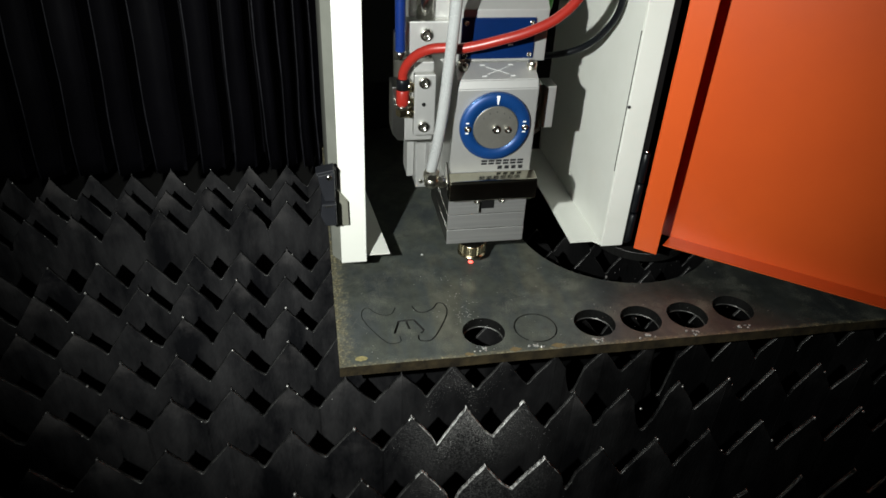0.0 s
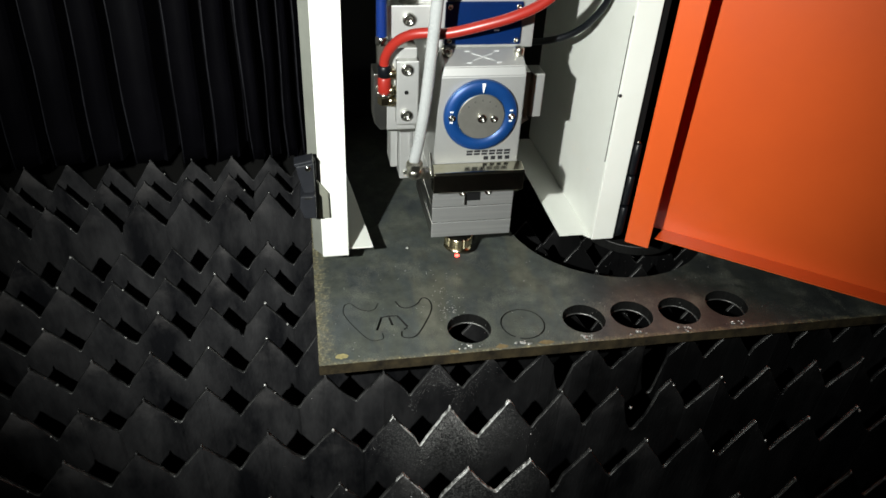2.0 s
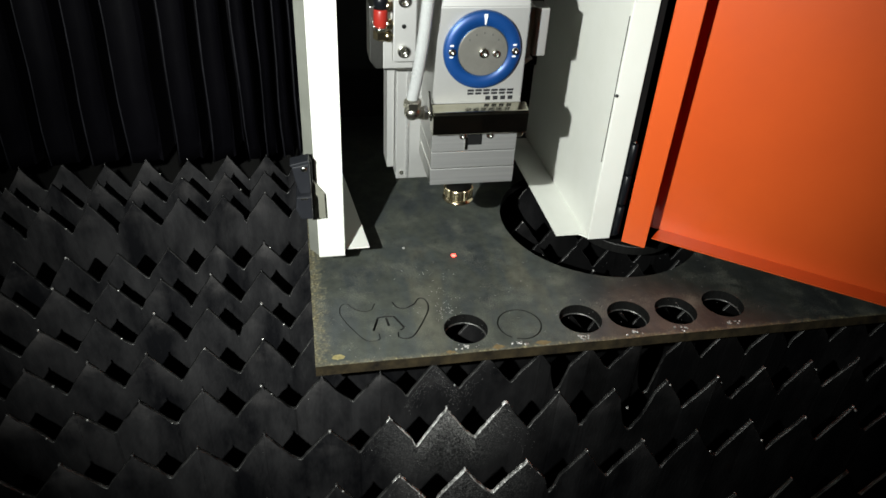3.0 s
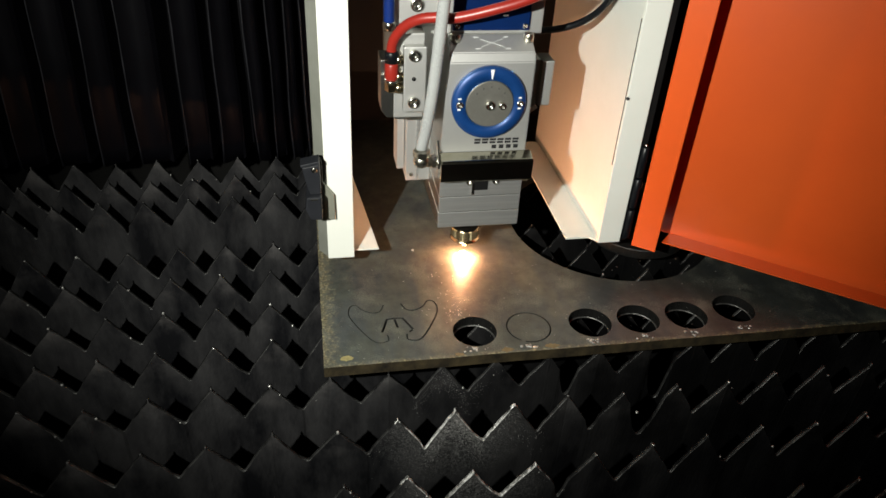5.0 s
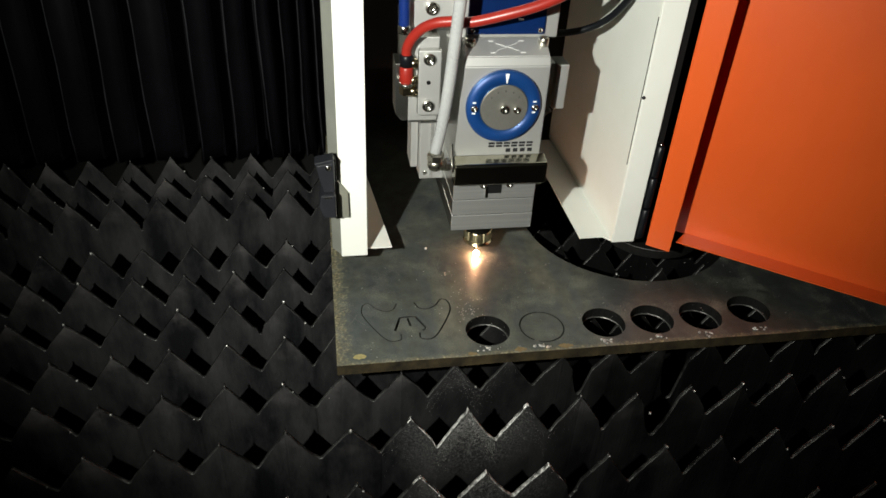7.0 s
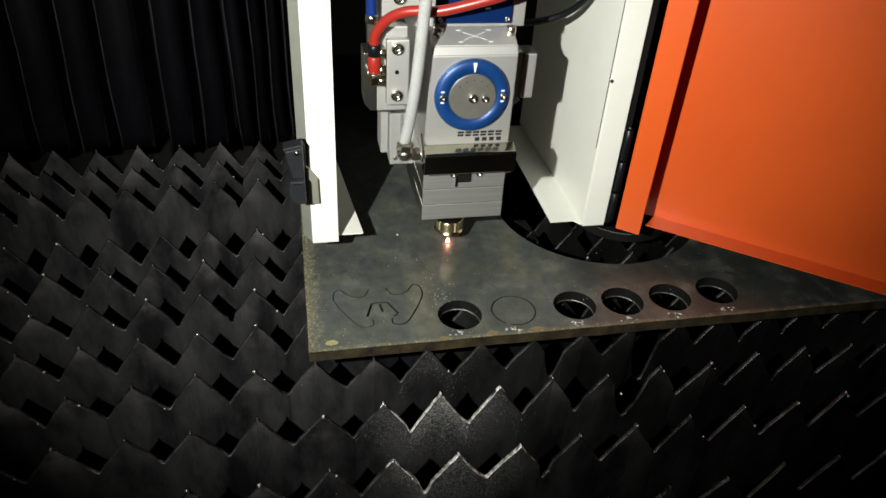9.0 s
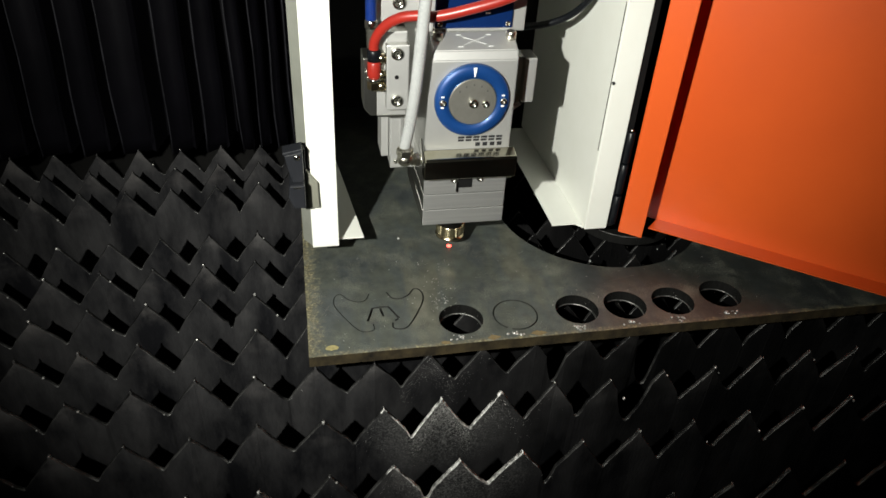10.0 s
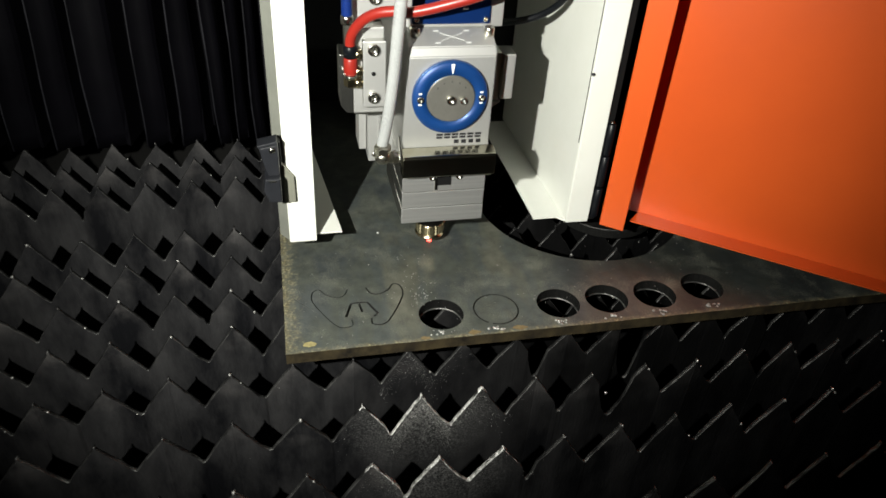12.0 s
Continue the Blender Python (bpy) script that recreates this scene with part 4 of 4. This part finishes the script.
    part("bracket_web", prism([(0.1892, 0.1648), (0.2060, 0.1648), (0.1892, 0.1530)], "y", 0.1300, 0.165, 0.0004), ALU, h)
    # left valve block
    part("valve_block", shade_sides(prism([(0.0738, 0.2330), (0.1000, 0.2330), (0.1000, 0.1570), (0.0738, 0.1570)], "y", 0.134, 0.228, 0.0008)), [ALU, DIAL], h)
    part("block_foot", prism([(0.0738, 0.1569), (0.1000, 0.1569), (0.1000, 0.1545), (0.0760, 0.1545)], "y", 0.136, 0.220, 0.0004), SIDE, h)
    vp = part("valve_plate", shade_sides(box(0.0812, 0.1008, 0.125, 0.1338, 0.1660, 0.2245, 0.0010)), [ALU, SIDE], h)
    for z in (0.2175, 0.1755):
        socket_screw(vp, 0.0900, 0.1250, z, 0.0052, depth=0.0035)
    part("port", lathe([(0.0018, 0), (0.0018, 0.0008), (0.001, 0.0008)], facing(0.0900, 0.1250, 0.1965), 16), DARK, vp, "small dark port")
    part("block_flank", prism([(0.0625, 0.2100), (0.0736, 0.2100), (0.0736, 0.1570), (0.0680, 0.1570), (0.0625, 0.1640)], "y", 0.1345, 0.160, 0.0008), SIDE, h, "dull metallic flank of the valve block")
    mp = part("mounting_plate", shade_sides(box(0.0720, 0.1160, 0.150, 0.166, 0.2335, 0.2640, 0.0010)), [ALU, SIDE], h)
    socket_screw(mp, 0.0945, 0.1500, 0.2525, 0.0058, depth=0.0035)
    part("post", lathe([(0.008, 0), (0.008, 0.03), (0.0072, 0.031), (0.0072, 0.06)], pose(0.0945, 0.160, 0.2642), 24), CHROME, h, "bright steel post", True)
    # nozzle
    m = pose(AX, AY, 0)
    part("ceramic_holder", lathe([(0.0130, 0.0290), (0.0130, 0.0590)], m, 36), DARK, h, "", True)
    nz = part("nozzle_ring", lathe([(0.0120, 0.0172), (0.0140, 0.0176), (0.0147, 0.0184), (0.0147, 0.0275), (0.0140, 0.0286), (0.0120, 0.0290)], m, 96, None, 24), BRASS, h, "knurled nickel-plated nozzle ring")
    part("nozzle_tip", lathe([(0.0012, 0.0066), (0.0024, 0.0066), (0.0060, 0.0104), (0.0105, 0.0118), (0.0142, 0.0134), (0.0152, 0.0146), (0.0152, 0.0156), (0.0132, 0.0164), (0.0128, 0.0176)], m, 36), BRASS, nz, "", True)
    # hoses carried by the head
    hose = part("air_hose", tube([(0.1095, 0.088, 0.330), (0.1075, 0.088, 0.290), (0.1040, 0.087, 0.245), (0.1005, 0.086, 0.205), (0.0965, 0.088, 0.170), (0.0930, 0.092, 0.146)], 0.0049), MILKY, h, "milky silicone hose", True)
    part("elbow", ball((0.0938, 0.0930, 0.1345), (0.0072, 0.0066, 0.0068), None, 3), SATIN, h, "rounded metal elbow body", True)
    part("hose_nut", lathe([(0.0062, 0), (0.0074, 0.0010), (0.0074, 0.0068), (0.0066, 0.0082), (0.0056, 0.0090)], pose(0.0932, 0.0924, 0.1385, 4, 3, 0), 6), SATIN, h, "hexagon hose nut")
    for x, r, w in ((0.0988, 0.0052, 0.0030), (0.1022, 0.0066, 0.0042), (0.1068, 0.0046, 0.0050)):
        part("union", lathe([(r * 0.9, 0), (r, w * 0.15), (r, w * 0.85), (r * 0.9, w)], pose(x, 0.0950, 0.1325, 0, 90, 12), 6 if r > 0.006 else 20), SATIN, h, "bright threaded union")
    part("cooling_hose", tube([(0.0710, 0.128, 0.218), (0.0712, 0.127, 0.2260), (0.0745, 0.124, 0.2350), (0.0815, 0.119, 0.2445), (0.0915, 0.113, 0.2515), (0.1035, 0.108, 0.2545), (0.1200, 0.102, 0.2560),
                               (0.1480, 0.094, 0.2650), (0.1720, 0.090, 0.2735), (0.1950, 0.090, 0.2850), (0.2150, 0.095, 0.3040), (0.2320, 0.105, 0.3350)], 0.0043), RED_HOSE, h, "red rubber cooling hose", True)
    part("hose_collar", lathe([(0.0058, 0), (0.0058, 0.009), (0.005, 0.010)], pose(0.0710, 0.128, 0.2105), 20), PLASTIC, h, "black push-fit collar", True)
    part("hose_plug", lathe([(0.0050, 0), (0.0058, 0.002), (0.0058, 0.013), (0.005, 0.015)], pose(0.0710, 0.128, 0.1955), 20), RED_HOSE, h, "red fitting body", True)
    part("plug_ring", lathe([(0.0060, 0), (0.0064, 0.0006), (0.0064, 0.0020), (0.0060, 0.0026)], pose(0.0710, 0.128, 0.1930), 24), CHROME, h, "bright ring", True)
    part("fitting", lathe([(0.0048, 0), (0.0060, 0.001), (0.0060, 0.007), (0.0050, 0.008)], pose(0.0710, 0.128, 0.1848), 6), BRASS, h, "nickel-plated hexagon fitting")
    for z in (0.187, 0.197, 0.212):
        part("fitting", lathe([(0.0035, 0), (0.0045, 0.001), (0.0045, 0.006), (0.003, 0.008)], pose(0.0775, 0.1330, z, 90, 0, 0), 12), BRASS, h, "small brass fitting", True)
    part("signal_tube", tube([(0.0700, 0.140, 0.236), (0.0698, 0.140, 0.28), (0.0690, 0.141, 0.36)], 0.0046), BLUE_HOSE, h, "blue plastic tube", True)
    part("signal_plug", lathe([(0.0054, 0), (0.0054, 0.006), (0.0046, 0.007)], pose(0.0700, 0.140, 0.2345), 18), CHROME, h, "", True)
    part("power_cable", tube([(0.205, 0.225, 0.205), (0.235, 0.205, 0.212), (0.258, 0.190, 0.224), (0.272, 0.175, 0.244), (0.279, 0.160, 0.275), (0.280, 0.158, 0.34)], 0.0033), PLASTIC, h, "black sheathed cable", True)
    part("wire", tube([(0.198, 0.168, 0.262), (0.206, 0.166, 0.266), (0.210, 0.165, 0.278), (0.207, 0.165, 0.31)], 0.0040), GREEN, h, "green sheathed wire", True)
    return h


# ---------------------------------------------------------------- fire
def fires():
    dot = thing("pilot_dot", "small red pilot laser spot on the steel sheet", "laser spot", at=(AX, AY, 0.0005))
    part("core", ball((0, 0, 0), (0.0026, 0.0026, 0.0008), None, 2), DOT, dot, "", True)
    out = []
    for name, mat, r, hgt, label in (("piercing_flame", FIRE, 0.0050, 0.0036, "dazzling warm white piercing flame under the nozzle"),
                                     ("cutting_flame", FIRE_MID, 0.0032, 0.0038, "bright orange-white flame under the nozzle"),
                                     ("ember", FIRE_SMALL, 0.0018, 0.0020, "small orange glow under the nozzle")):
        bm = lathe([(0.0006, -hgt), (r * 0.45, -hgt * 0.7), (r * 0.85, -hgt * 0.25), (r, hgt * 0.15), (r * 0.8, hgt * 0.6), (r * 0.4, hgt * 0.9), (0.0006, hgt)], Matrix(), 20)
        ob = mesh_object(name, bm, mat, None, "", True)
        tagged(ob, label, "flame")
        out.append((ob, hgt))
    return out


def flying_spark():
    """Two thin glowing streaks thrown off together."""
    k = thing("flying_spark", "thin glowing streaks of a spark thrown from the cut", "spark", at=(0, 0, 0))
    for a, b in (((0, 0, 0), (0.034, -0.006, 0.020)), ((0.004, 0, 0.001), (0.042, -0.006, 0.017))):
        part("streak", tube([a, b], 0.00028, 6, 4), STREAK, k)
    return k


def skimming_spark():
    """One long tapering streak that slides flat over the sheet and off its edge."""
    k = thing("skimming_spark", "long white-hot streak of a spark skimming the steel sheet", "spark")
    bm = lathe([(0.0002, 0), (0.0007, 0.010), (0.0008, 0.045), (0.0006, 0.071), (0.0002, 0.075)], pose(0, 0, 0, 0, 90, 0), 10)
    part("streak", bm, HOT, k)
    return k


setting()
slats()
sheet = steel_sheet()
cut_disc()
spatter()
bellows()
head_cover()
cover_latch()
cover_door()
door_hinge()
z_axis_rail()
head = laser_head()
flames = fires()
spark = flying_spark()
skimmer = skimming_spark()

# height of the head above its first place, second by second
LIFT = [(0.0, 0.0), (2.6, 0.0), (2.7, 0.008), (2.8, 0.049), (2.9, 0.060), (3.0, 0.058), (3.1, 0.057), (3.2, 0.018), (3.3, 0.0145), (4.8, 0.0140),
        (5.5, 0.0125), (6.5, 0.0105), (7.5, 0.0075), (8.5, 0.0050), (9.5, 0.0035), (10.5, 0.0012), (11.5, -0.0015), (12.0, -0.0025)]


def motions():
    walk(head, [(t, pose(0, 0, z)) for t, z in LIFT])
    inside = 0.090
    for (ob, hgt), (on, off) in zip(flames, ((3.5, 6.15), (3.5, 8.9), (3.5, 9.8))):
        rows = [(0.0, inside), (2.6, inside), (2.8, inside + 0.049), (3.1, inside + 0.057), (3.3, inside + 0.014), (on, inside + 0.014)]
        shown = [t for t in (on + 0.1, 4.8, 5.5, 6.1, 7.0, 8.0, 8.85, 9.5, 10.5, 11.5, 12.0) if t < off]
        rows += [(t, hgt + 0.0004) for t in shown]
        if off < 12:
            rows += [(off + 0.15, inside), (12.0, inside)]
        walk(ob, [(t, pose(AX, AY, z)) for t, z in rows])
    walk(spark, [(t, pose(*q)) for t, q in ((0.0, (0.13, 0.15, 0.08)), (2.6, (0.13, 0.15, 0.08)), (2.9, (0.13, 0.15, 0.14)), (3.3, (0.13, 0.15, 0.095)), (5.87, (0.13, 0.15, 0.09)),
                                           (5.93, (AX + 0.002, AY - 0.004, 0.004)), (6.03, (AX + 0.010, AY - 0.006, 0.008)), (6.05, (0.30, 0.17, -0.10)), (6.07, (0.42, 0.20, -0.270)), (12.0, (0.42, 0.20, -0.270)))])
    slide = math.degrees(math.atan2(-0.051, 0.096))
    walk(skimmer, [(t, pose(x, y, z, 0, 0, slide)) for t, x, y, z in ((0.0, 0.118, 0.186, 0.085), (2.6, 0.118, 0.186, 0.085), (2.9, 0.118, 0.186, 0.144), (3.3, 0.118, 0.186, 0.099), (5.2, 0.118, 0.186, 0.097),
                                                              (5.234, 0.118, 0.186, 0.097), (5.267, 0.315, 0.0540, 0.002), (5.3, 0.322, 0.0503, 0.002), (5.334, 0.329, 0.0466, 0.002), (5.367, 0.560, -0.160, -0.270), (12.0, 0.560, -0.160, -0.270))])


motions()
